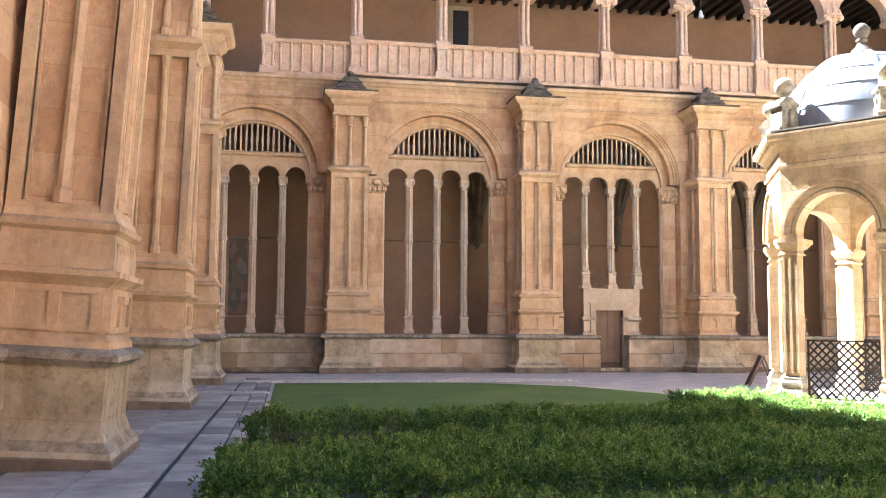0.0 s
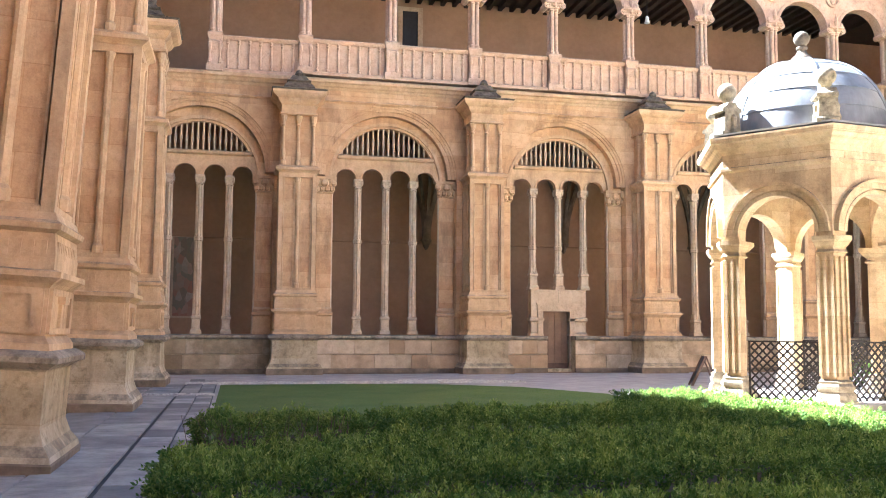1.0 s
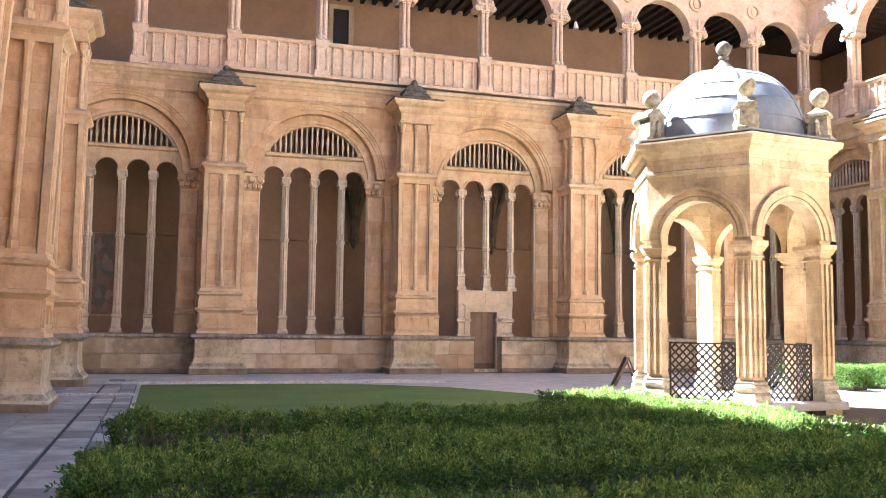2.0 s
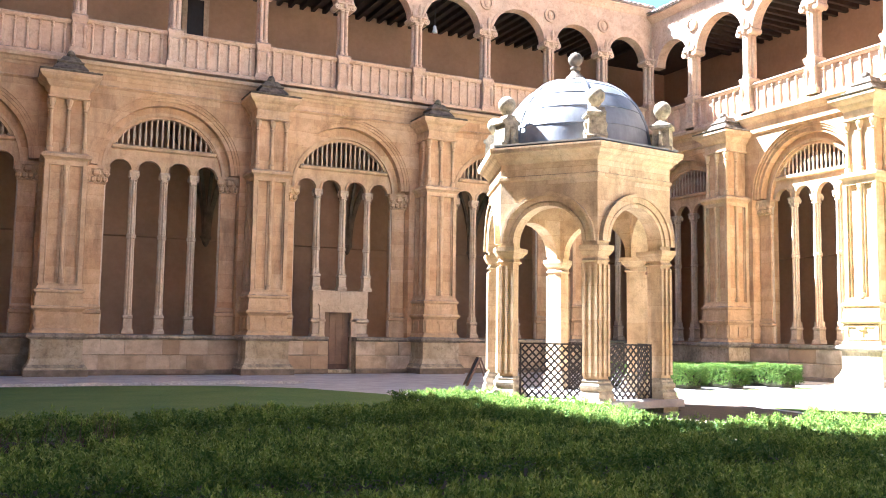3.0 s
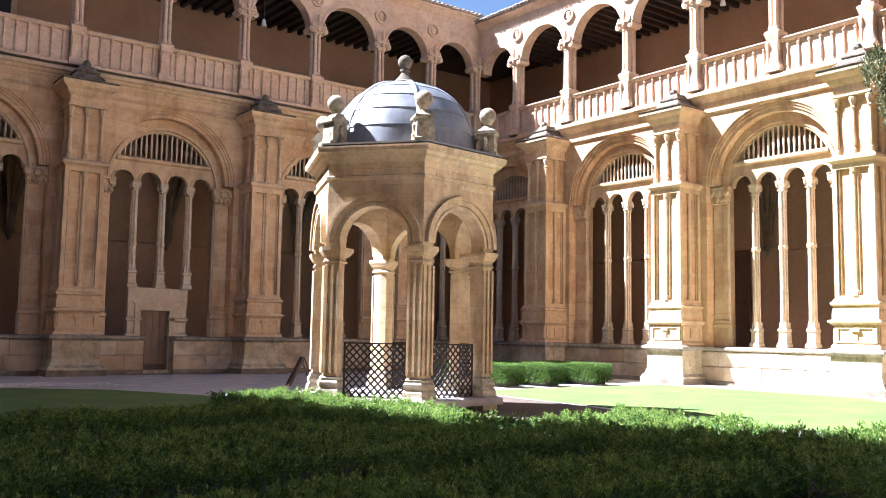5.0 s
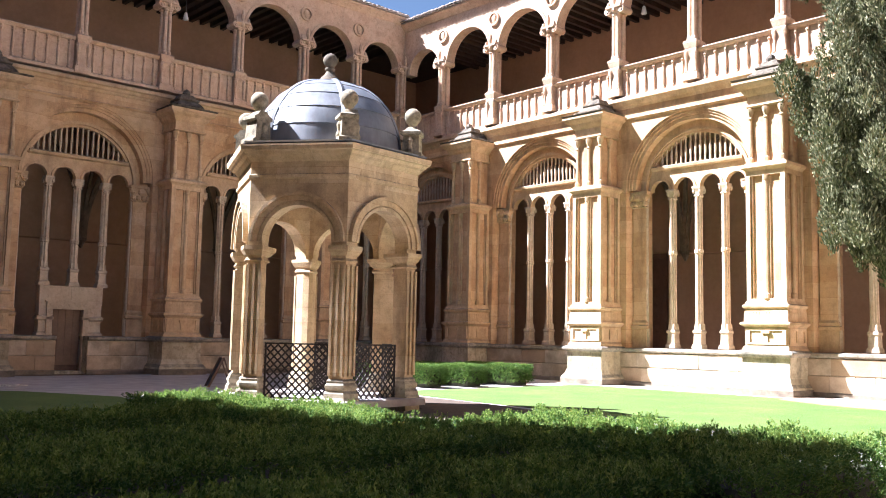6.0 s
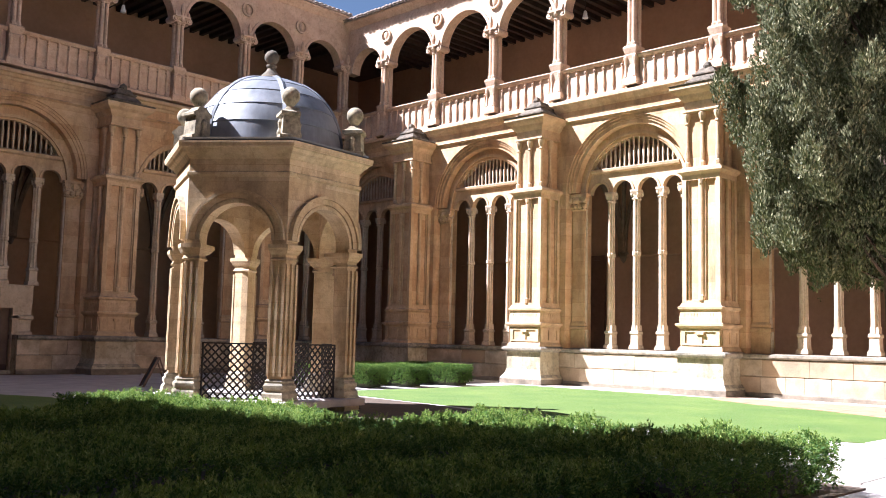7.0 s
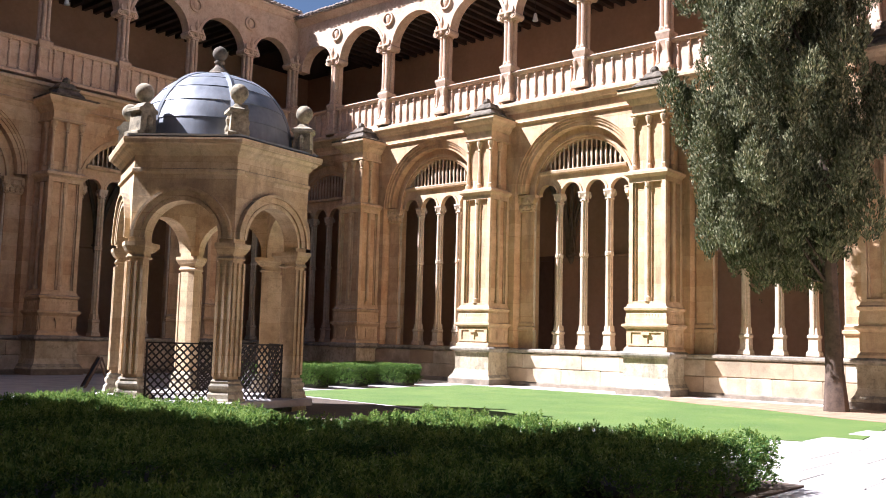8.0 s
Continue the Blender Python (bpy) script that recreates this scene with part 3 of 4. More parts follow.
def window_bay(has_door=False):
    """Tall four-light window with three slim columns and a barred half-round light above."""
    wdw = thing("arcade_window", "tall four-light stone window with slim columns and a barred lunette" if not has_door else "four-light stone window built over a small doorway", "window", "cloister windows")
    col_me = colonnette_shape(2.97 if has_door else 1.3).mesh("colonnette", PALE)
    for x in (-.99, 0.02, 1.01):
        part("colonnette", col_me, PALE, wdw, "slim clustered stone column", at=pose(x, 0, 0))
    scr = Shape().arched_wall(-HW_IN, HW_IN, Z_SPRING, 7.40, [(-1.435, .36, Z_SPRING, 6.69), (-.485, .38, Z_SPRING, 6.69), (.515, .38, Z_SPRING, 6.69), (1.44, .35, Z_SPRING, 6.69)], .52, .70, 12)
    for c, r in ((-1.435, .36), (-.485, .38), (.515, .38), (1.44, .35)):
        scr.arch_ring(c, 6.69, r, r + .08, .485, .52, n=12)
    sc = part("arch_screen", scr, MOULD, wdw)
    part("lunette_sill", Shape().sweep([(.72, 7.38), (.72, 7.54), (.44, 7.54), (.38, 7.5), (.40, 7.42), (.5, 7.38)], -1.73, 1.73), MOULD, wdw)
    lun = part("lunette_rim", Shape().arch_ring(0, Z_SPRING, 1.86, 1.95, .49, .72, 24, 156, 22).arch_ring(0, Z_SPRING, 1.95, 2.05, .40, .452, 0, 180, 26), MOULD, wdw)
    n = 18
    for i in range(n):
        x = -1.59 + 3.18 * i / (n - 1)
        top = Z_SPRING + math.sqrt(1.89 ** 2 - x * x)
        h = top - 7.54
        part("baluster", Shape().lathe([(7.53, .042), (7.53 + .2 * h, .03), (7.53 + .45 * h, .05), (7.53 + .75 * h, .03), (top, .04)], x, .6, 6), PALE, lun)
    for e in (-1, 1):
        x = e * 2.2
        pil = part("pilaster", Shape().box(x - .26, x + .26, .36, .452, 2.2, 6.27), STONE, wdw)
        part("pilaster_base", Shape().rect_stack(.26, .36, .452, [(1.29, .04), (1.9, .03), (1.95, .09), (2.03, .09), (2.06, .03), (2.14, .05), (2.22, 0)], x), MOULD, pil)
        cap = Shape().rect_stack(.26, .36, .452, [(6.12, .02), (6.16, .06), (6.2, .02), (6.42, .06), (6.58, .12), (6.62, .16), (6.7, .16)], x)
        for j in range(4):
            xx = x - .27 + j * .18
            cap.lathe([(6.17, .03), (6.24, .10), (6.34, .085), (6.37, .03)], xx, .32, 6)
            cap.lathe([(6.36, .03), (6.44, .11), (6.52, .10), (6.62, .05)], xx + (.05 if j % 2 else -.05), .27, 6)
        for e2 in (-1, 1):
            cap.arch_ring(x + e2 * .3, 6.55, .02, .12, .2, .40, 0, 360, 10)
        part("pilaster_capital", cap, MOULD, pil, "carved leafy capital")
        part("jamb_column", Shape().lathe([(1.3, .1), (1.9, .1), (2.0, .06), (6.3, .05), (6.35, .08), (6.65, .12)], e * 1.94, .46, 8), PALE, wdw)
    return wdw


W0 = window_bay()
W0.matrix_basis = NORTH @ pose(N_BAYS[0], 0, 0)
for m, us in ((NORTH, [N_BAYS[1], N_BAYS[3], N_BAYS[4]]), (EAST, E_BAYS[:6]), (WEST, W_BAYS[2:])):
    for u in us:
        copy_thing(W0, m @ pose(u, 0, 0))
WD = window_bay(True)
WD.matrix_basis = NORTH @ pose(N_BAYS[2], 0, 0)


# ---- the little doorway in the north wall ----
dw = thing("stone_doorway", "plain pale stone door surround with a deep lintel", "doorway", at=NORTH @ pose(0.51, 0, 0))
part("lintel", Shape().box(10.1, 12.26, .40, .76, 2.34, 2.97, .015), PALE, dw)
part("lintel_joint", Shape().box(11.16, 11.18, .394, .40, 2.5, 2.95), PLINTH, dw)
for a, b in ((10.1, 10.55), (11.62, 12.26)):
    part("jamb", Shape().rect_stack((b - a) / 2 - .02, .42, .76, [(1.292, .06), (1.36, .05), (1.42, 0), (1.78, 0), (1.84, .07), (1.92, .07), (1.96, .0), (2.34, 0)], (a + b) / 2), PALE, dw)
part("door_frame", Shape().box(10.36, 10.56, .35, .5, .0, 2.18).box(11.6, 11.8, .35, .5, 0, 2.18).box(10.36, 11.8, .35, .396, 2.18, 2.42).box(10.3, 11.86, .31, .39, 2.42, 2.47), PALE, dw)
part("threshold", Shape().box(10.56, 11.6, .2, .9, 0.0, .11), PLINTH, dw)


# ---- balustrades and pillars of the upper gallery ----
def balustrade(length):
    b = thing("balustrade", "pinkish stone parapet with small attached balusters", "balustrade", "upper gallery parapets")
    h = length / 2
    part("panel", Shape().box(-h, h, .0, .14, 10.25, 11.3), PINK, b)
    part("base", Shape().sweep([(.2, 10.13), (.2, 10.26), (-.16, 10.26), (-.21, 10.22), (-.21, 10.125)], -h, h), PINK, b)
    part("rail", Shape().sweep([(.2, 11.28), (.2, 11.42), (-.13, 11.42), (-.16, 11.38), (-.13, 11.33), (-.08, 11.28)], -h, h), PINK, b)
    n = max(4, round(length / .37))
    base = Shape().lathe([(10.25, .065), (10.36, .065), (10.4, .03), (10.55, .05), (10.75, .055), (11.0, .032), (11.1, .03), (11.16, .06), (11.2, .04), (11.29, .065)], 0, 0, 7).mesh("baluster", PINK)
    for i in range(n):
        part("baluster", base, PINK, b, at=pose(-h + length * (i + .5) / n, -.03, 0))
    return b


def gallery_pillar():
    p = thing("gallery_pillar", "slim pinkish stone pillar with scrolled capital", "pillar", "upper gallery pillars")
    ped = Shape().rect_stack(.19, -.2, .3, [(10.13, .08), (10.22, .09), (10.34, .08), (10.44, .03), (10.6, .0), (10.85, -.02), (11.05, .01), (11.16, .04), (11.2, .01), (11.26, .03), (11.4, .07), (11.46, .07), (11.5, .02)])
    for x in (-.17, .17):
        ped.lathe([(10.3, .05), (10.42, .085), (10.6, .05), (10.8, .04), (10.95, .07), (11.08, .085), (11.18, .04)], x, -.2, 7)
    part("pedestal", ped, PINK, p, "pedestal with carved scrolls")
    s = Shape().box(-.12, .12, -.08, .3, 11.48, 13.2)
    for x, y, r in ((-.08, -.12, .075), (.08, -.12, .075), (-.15, .08, .065), (.15, .08, .065)):
        s.lathe([(11.48, r * 1.4), (11.58, r * 1.4), (11.64, r), (13.1, r * .92), (13.14, r * 1.3), (13.2, r)], x, y, 8)
    part("shaft", s, PINK, p)
    c = Shape().rect_stack(.17, -.16, .3, [(13.18, .0), (13.22, .04), (13.28, .03), (13.38, .1), (13.4, .15), (13.47, .15)])
    for x in (-.3, .3):
        c.arch_ring(x, 13.31, .015, .06, -.27, .3, 0, 360, 10).arch_ring(x, 13.31, .085, .125, -.25, .3, 0, 360, 12)
        c.arch_ring(x, 13.31, .05, .09, -.22, .28, 0, 360, 10)
        c.lathe([(13.4, .05), (13.5, .08), (13.62, .05), (13.66, .01)], x * .9, -.2, 6)
    c.lathe([(13.24, .04), (13.3, .08), (13.4, .08), (13.5, .05), (13.7, .09), (13.85, .06), (13.95, .02)], 0, -.24, 7)
    part("capital", c, PINK, p, "scrolled capital")
    return p


def medallion():
    d = thing("medallion", "round carved stone medallion set between two arches", "medallion", "carved medallions")
    part("ring", Shape().arch_ring(0, 0, .22, .29, -.09, -.0, 0, 360, 18), PINK, d)
    part("relief", Shape().lathe([(-.16, .06), (-.08, .1), (.02, .13), (.1, .12), (.16, .07)], 0, -.03, 8, .5), PINK, d)
    return d


P0, M0 = gallery_pillar(), medallion()
P0.matrix_basis = NORTH @ pose(N_COLS[0], 0, 0)
M0.matrix_basis = NORTH @ pose(N_COLS[0], -.02, 14.75)
for m, cols in ((NORTH, N_COLS), (EAST, [c for c in E_COLS if c < 12]), (WEST, [c for c in W_COLS if c > 3])):
    made = {}
    for i, c in enumerate(cols):
        corner = m is EAST and i == 0
        if (i or m is not NORTH) and not corner:
            copy_thing(P0, m @ pose(c, 0, 0))
            if c < 25:
                copy_thing(M0, m @ pose(c, -.02, 14.75))
        if i < len(cols) - 1:
            gap = round(cols[i + 1] - c, 2)
            at = m @ pose(c + gap / 2, 0, 0)
            if gap in made:
                copy_thing(made[gap], at)
            else:
                made[gap] = balustrade(gap - .48)
                made[gap].matrix_basis = at


# ---- gazebo ----
GX, GY, GA = 11.07, 15.94, 247.4
GAZ = pose(GX, GY, .12, 0, 0, GA) @ Matrix.Scale(.92, 4)


def hexring(r, z, turn=0.0):
    return [(r * math.cos(radians(turn + 60 * k)), r * math.sin(radians(turn + 60 * k)), z) for k in range(6)]


gz = thing("gazebo", "six-sided yellow stone well house with open arches and a lead dome", "gazebo", at=GAZ)
RO, RI = 2.17, 1.62


def side_frame(k):
    """A frame on the hexagon's side k: x along the side, y inwards."""
    a = radians(60 * k + 30)
    d = RO * math.cos(radians(30))
    return Matrix.Translation((d * math.cos(a), d * math.sin(a), 0)) @ Matrix.Rotation(a + math.pi / 2, 4, "Z")


def wedge(grow):
    """Plan of a corner pillar at angle 0, widened all round."""
    o, l = RO + grow, .31 + grow
    v = Vector((o, 0))
    d1, d2 = Vector((-.5, math.sqrt(3) / 2)), Vector((-.5, -math.sqrt(3) / 2))
    n = Vector((-1, 0))
    p1, p2 = v + d1 * l, v + d2 * l
    t = .37 + 2 * grow
    return [v, p1, p1 + Vector((-math.cos(radians(30)), -.5)) * t * .8, v + n * (t * 1.45), p2 + Vector((-math.cos(radians(30)), .5)) * t * .8, p2]


def wedge_stack(profile):
    s = Shape()
    rings = [[(p.x, p.y, z) for p in wedge(o)] for z, o in profile]
    s.quad_grid(rings)
    s.cap(rings[0], True)
    s.cap(rings[-1])
    return s


base_me = wedge_stack([(-.14, .15), (.18, .15), (.22, .12), (.3, .11), (.36, .06), (.42, .09), (.47, .09), (.52, .04), (.56, .045), (.6, .0)]).mesh("pillar_base", PLINTH)
shaft_me = wedge_stack([(.58, -.015), (3.1, -.015)]).mesh("pillar_shaft", GAZE)
cap_me = wedge_stack([(3.02, .0), (3.05, .04), (3.1, .0), (3.14, .0), (3.18, .05), (3.24, .09), (3.28, .12), (3.36, .12)]).mesh("pillar_capital", GAZE)
strips = []
for e in (1, -1):
    ang = Matrix.Rotation(radians(120 * e), 2)
    d = ang @ Vector((1, 0))
    nrm = Vector((d.y, -d.x)) * e
    for a, b in ((.0, .05), (.13, .18), (.26, .31)):
        o = Vector((RO - .015, 0))
        q = [o + d * a, o + d * b, o + d * b + nrm * .05, o + d * a + nrm * .05]
        strips.append(Shape().plan([(p.x, p.y) for p in q], .66, 2.96).mesh("fillet", GAZE))
for k in range(6):
    r = pose(0, 0, 0, 0, 0, 60 * k)
    pl = part("pillar", shaft_me, GAZE, gz, at=r)
    part("pillar_base", base_me, PLINTH, pl, "worn moulded base")
    part("pillar_capital", cap_me, GAZE, pl)
    for me in strips:
        part("fillet", me, GAZE, pl)
wall_s = Shape().arched_wall(-RO / 2, RO / 2, 3.36, 4.8, [(0, .77, 3.36, 3.45)], 0.0, .36, 22)
wall_me = wall_s.mesh("arch_wall", GAZE)
rim_me = Shape().arch_ring(0, 3.45, .77, .84, -.05, .0, n=24).arch_ring(0, 3.45, .84, .87, -.02, .0, n=24).arch_ring(0, 3.45, .87, .99, -.07, .0, n=24).arch_ring(0, 3.45, .99, 1.05, -.12, .0, n=24).mesh("archivolt", GAZE)
for k in range(6):
    aw = part("arch_wall", wall_me, GAZE, gz, at=side_frame(k))
    part("archivolt", rim_me, GAZE, aw)
ent = Shape()
prof = [(4.78, RO - .4), (4.78, RO), (4.82, RO + .05), (4.88, RO + .05), (4.9, RO + .0), (5.16, RO), (5.2, RO + .05), (5.26, RO + .1), (5.3, RO + .18), (5.36, RO + .22), (5.38, RO + .29), (5.46, RO + .31), (5.5, RO + .31), (5.52, RO + .2), (5.56, RO - .6)]
ent.quad_grid([hexring(r, z) for z, r in prof])
ent.cap(hexring(RO - .6, 5.56))
ent.cap(hexring(RO - .4, 4.78), True)
part("entablature", ent, GAZE, gz, "moulded stone cornice")
part("roof_ledge", Shape().lathe([(5.555, 2.36), (5.59, 2.38), (5.6, 2.3), (5.66, 1.6)], 0, 0, 6), LEAD, gz, "lead covered ledge")
dome = Shape()
DR, DZ, DH = 1.72, 5.62, 1.78


def dome_r(t):
    """Radius and height of the dome's outline, t from 0 at its foot to 1."""
    a = t * math.pi / 2
    return DR * math.cos(a) ** .92, DZ + DH * math.sin(a)


rings = []
LAPS = 6
for lap in range(LAPS):
    for q in (0.0, .5, .97):
        r, z = dome_r((lap + q) / LAPS * .96)
        r += .018 * (1 - q)
        rings.append([(r * math.cos(2 * math.pi * j / 48), r * math.sin(2 * math.pi * j / 48), z) for j in range(48)])
dome.quad_grid(rings)
dome.cap(rings[-1])
dm = part("dome", dome, LEAD, gz, "grey lead dome with lapped sheets", True)
for k in range(6):
    rr = []
    for i in range(17):
        r, z = dome_r(i / 16 * .96)
        rr.append([(r - .01, -.07, z), (r + .02, -.06, z + .012), (r + .045, 0, z + .03), (r + .02, .06, z + .012), (r - .01, .07, z)])
    s = Shape()
    s.quad_grid(rr, False)
    part("seam_roll", s, LEAD, dm, at=pose(0, 0, 0, 0, 0, 60 * k))
part("top_finial", Shape().lathe([(7.3, .34), (7.42, .31), (7.45, .24), (7.5, .22), (7.58, .13), (7.66, .09), (7.7, .12), (7.74, .12), (7.77, .07)] + [(7.93 - .17 * math.cos(a), .17 * math.sin(a)) for a in [math.pi * (.14 + .86 * j / 9) for j in range(9)]] + [(8.11, .01)], 0, 0, 14), WEATHERED, gz, "dark stone ball on a moulded neck", smooth=True)


def finial():
    f = thing("ball_finial", "lichen-stained stone ball on a small pedestal above the cornice", "finial", "gazebo finials")
    s = Shape().rect_stack(.17, -.17, .17, [(5.57, .09), (5.65, .09), (5.68, .03), (6.06, .01), (6.09, .07), (6.15, .07), (6.2, -.02), (6.28, -.08)])
    part("pedestal", s, FSTONE, f)
    for e in (-1, 1):
        part("scroll", Shape().lathe([(5.58, .06), (5.72, .085), (5.82, .05), (5.94, .07), (6.02, .03)], -.02, e * .19, 8), FSTONE, f)
    part("ball", Shape().lathe([(6.24, .08), (6.31, .065), (6.34, .1)] + [(6.53 - .195 * math.cos(a), .195 * math.sin(a)) for a in [math.pi * (.2 + .8 * j / 9) for j in range(9)]] + [(6.727, .01)], 0, 0, 14), FSTONE, f, smooth=True)
    return f


FSTONE = plain("lichened pale stone", (0.30, 0.25, 0.165), 0.65, 0.95, 7.0)
F0 = finial()
F0.matrix_basis = GAZ @ pose(2.02, 0, 0)
for k in range(1, 6):
    copy_thing(F0, GAZ @ pose(0, 0, 0, 0, 0, 60 * k) @ pose(2.02, 0, 0) @ Matrix.Scale(1 / .92, 4))


def lattice():
    p = thing("lattice_panel", "dark diamond lattice fence panel between the gazebo pillars", "lattice", "gazebo lattice panels")
    w, z0, z1 = .70, .08, 1.32
    part("frame", Shape().box(-w, -w + .035, .2, .235, z0, z1).box(w - .035, w, .2, .235, z0, z1).box(-w, w, .2, .235, z1 - .03, z1).box(-w, w, .2, .235, z0, z0 + .03), IRON, p)
    step = .165
    for e, yy in ((1, .205), (-1, .222)):
        c = -w - (z1 - z0)
        while c < w + (z1 - z0):
            # a slanting line, or its mirror image, clipped to the frame
            if e > 0:
                za, zb = max(z0, z0 - w - c), min(z1, z0 + w - c)
                f = lambda z: c + (z - z0)
            else:
                za, zb = max(z0, z0 + -(w + c)), min(z1, z0 + w - c)
                f = lambda z: -(c + (z - z0))
            if zb - za > .05:
                xa, xb = f(za), f(zb)
                part("slat", Shape().prism([(xa - .024, za), (xa + .024, za), (xb + .024, zb), (xb - .024, zb)], yy, yy + .014), IRON, p)
            c += step
    return p


L0 = lattice()
L0.matrix_basis = GAZ @ side_frame(0)
for k in range(1, 6):
    if k != 3:
        copy_thing(L0, GAZ @ side_frame(k) @ Matrix.Scale(1 / .92, 4))
part("floor_slab", Shape().lathe([(0, 2.45), (.14, 2.45), (.16, 2.4)], 0, 0, 6), PALEPAVE, gz)


# ---- ground ----
def sheet(name, x0, x1, y0, y1, z, mat, label, cat, step=0.5, amp=0.0):
    nx, ny = max(1, int((x1 - x0) / step)), max(1, int((y1 - y0) / step))
    s = Shape()
    s.quad_grid([[(x0 + (x1 - x0) * i / nx, y0 + (y1 - y0) * j / ny, z + amp * noise.noise((i * .4, j * .4, 0))) for i in range(nx + 1)] for j in range(ny + 1)], False)
    return tagged(part(name, s, mat, None, label, True), category=cat, kind="structure")


sheet("ground", -600, 600, -600, 600, -0.02, EARTH, "bare earth ground below the cloister garden", "ground", 60)


def patch(name, poly, z, mat, label, cat):
    return tagged(part(name, Shape().plan(poly, z - .06, z), mat, None, label), category=cat, kind="structure")


patch("path", [(-2.9, -13.9), (26.6, -13.9), (26.6, 30.8), (-2.9, 30.8)], 0.0, PALEPAVE, "pale worn stone path round the lawns", "path")
patch("path_east", [(24.25, -13.0), (25.9, -13.0), (25.9, 30.0), (24.25, 30.0)], 0.008, SANDPATH, "pale sandy path along the sunlit arcade", "path")
LAWN_N = [(-0.35, 8.9), (6.9, 8.9), (6.9, 14.5), (8.2, 17.2), (8.7, 20.4), (7.4, 23.2), (5.5, 24.6), (3.5, 24.95), (-0.3, 24.95)]
LAWN_E = [(15.46, 4.65), (21.7, 5.4), (23.6, 6.0), (24.2, 7.5), (24.2, 19.7), (16.2, 19.5), (15.6, 18.4), (15.2, 15.5), (14.9, 12.0), (14.2, 9.0)]
patch("lawn_north", LAWN_N, 0.014, LAWN, "shaded green lawn in front of the arcade", "lawn")
patch("lawn_east", LAWN_E, 0.014, LAWN, "sunlit bright green lawn", "lawn")
# hedge soil; its arm past the gazebo darkens paving like the gazebo's shadow
patch("soil_bed", [(-.5, 4.0), (10.3, 3.6), (10.4, 9.4), (14.0, 11.0), (14.85, 14.8), (15.1, 17.6), (13.8, 17.4), (12.6, 14.4), (10.4, 13.4), (9.0, 15.0), (8.6, 16.0), (6.85, 16.0), (6.85, 12.1), (-.5, 12.05)], 0.022, SOIL, "dark bare soil under the box hedges, shade tone beside the gazebo", "soil")
patch("bare_earth", [(20.6, 5.0), (23.8, 5.4), (24.9, 7.0), (24.75, 12.6), (23.4, 12.2), (22.4, 10.4), (22.0, 8.6), (20.9, 6.6)], 0.022, EARTH, "dry bare earth round the cypress trunk", "soil")


def inside(poly, x, y):
    c = False
    for (xa, ya), (xb, yb) in zip(poly, poly[1:] + poly[:1]):
        if (ya > y) != (yb > y) and x < (xb - xa) * (y - ya) / (yb - ya) + xa:
            c = not c
    return c


# ---- hedges ----
HEDGES = [(-.4, 1.55, 10.9, 11.9, .42), (1.8, 6.15, 10.9, 12.2, .44), (6.25, 7.8, 8.8, 12.6, .46), (6.5, 7.9, 12.65, 15.0, .45), (7.9, 8.7, 10.7, 12.3, .40), (1.5, 6.2, 8.9, 9.9, .40), (-.5, 6.6, 4.1, 5.7, .45), (-.52, 6.6, 6.5, 8.1, .48), (6.65, 9.9, 6.1, 8.4, .48), (6.65, 9.8, 3.7, 5.3, .55), (-.45, 1.3, 8.9, 9.7, .3)]


def leaf_cloud(name, centres, normals, size, mat, rng, leaves=7, wide=.24, loose=.75):
    """Sprigs of pointed leaves at the given places, as one mesh."""
    n = len(centres)
    c = np.repeat(centres, leaves, 0)
    nn = np.repeat(normals, leaves, 0)
    k = len(c)
    d = rng.normal(size=(k, 3)) * loose + nn
    d /= np.linalg.norm(d, axis=1)[:, None]
    side = np.cross(d, rng.normal(size=(k, 3)))
    side /= np.linalg.norm(side, axis=1)[:, None]
    ln = size * rng.uniform(.7, 1.35, (k, 1))
    root = c + rng.normal(size=(k, 3)) * size * .35
    up = np.cross(side, d)
    v = np.empty((k, 4, 3))
    v[:, 0] = root
    v[:, 1] = root + d * ln * .5 + side * ln * wide + up * ln * .07
    v[:, 2] = root + d * ln
    v[:, 3] = root + d * ln * .5 - side * ln * wide + up * ln * .07
    me = bpy.data.meshes.new(name)
    me.vertices.add(k * 4)
    me.vertices.foreach_set("co", v.reshape(-1))
    me.loops.add(k * 4)
    me.loops.foreach_set("vertex_index", np.arange(k * 4))
    me.polygons.add(k)
    me.polygons.foreach_set("loop_start", np.arange(k) * 4)
    me.materials.append(mat)
    me.update(calc_edges=True)
    return me


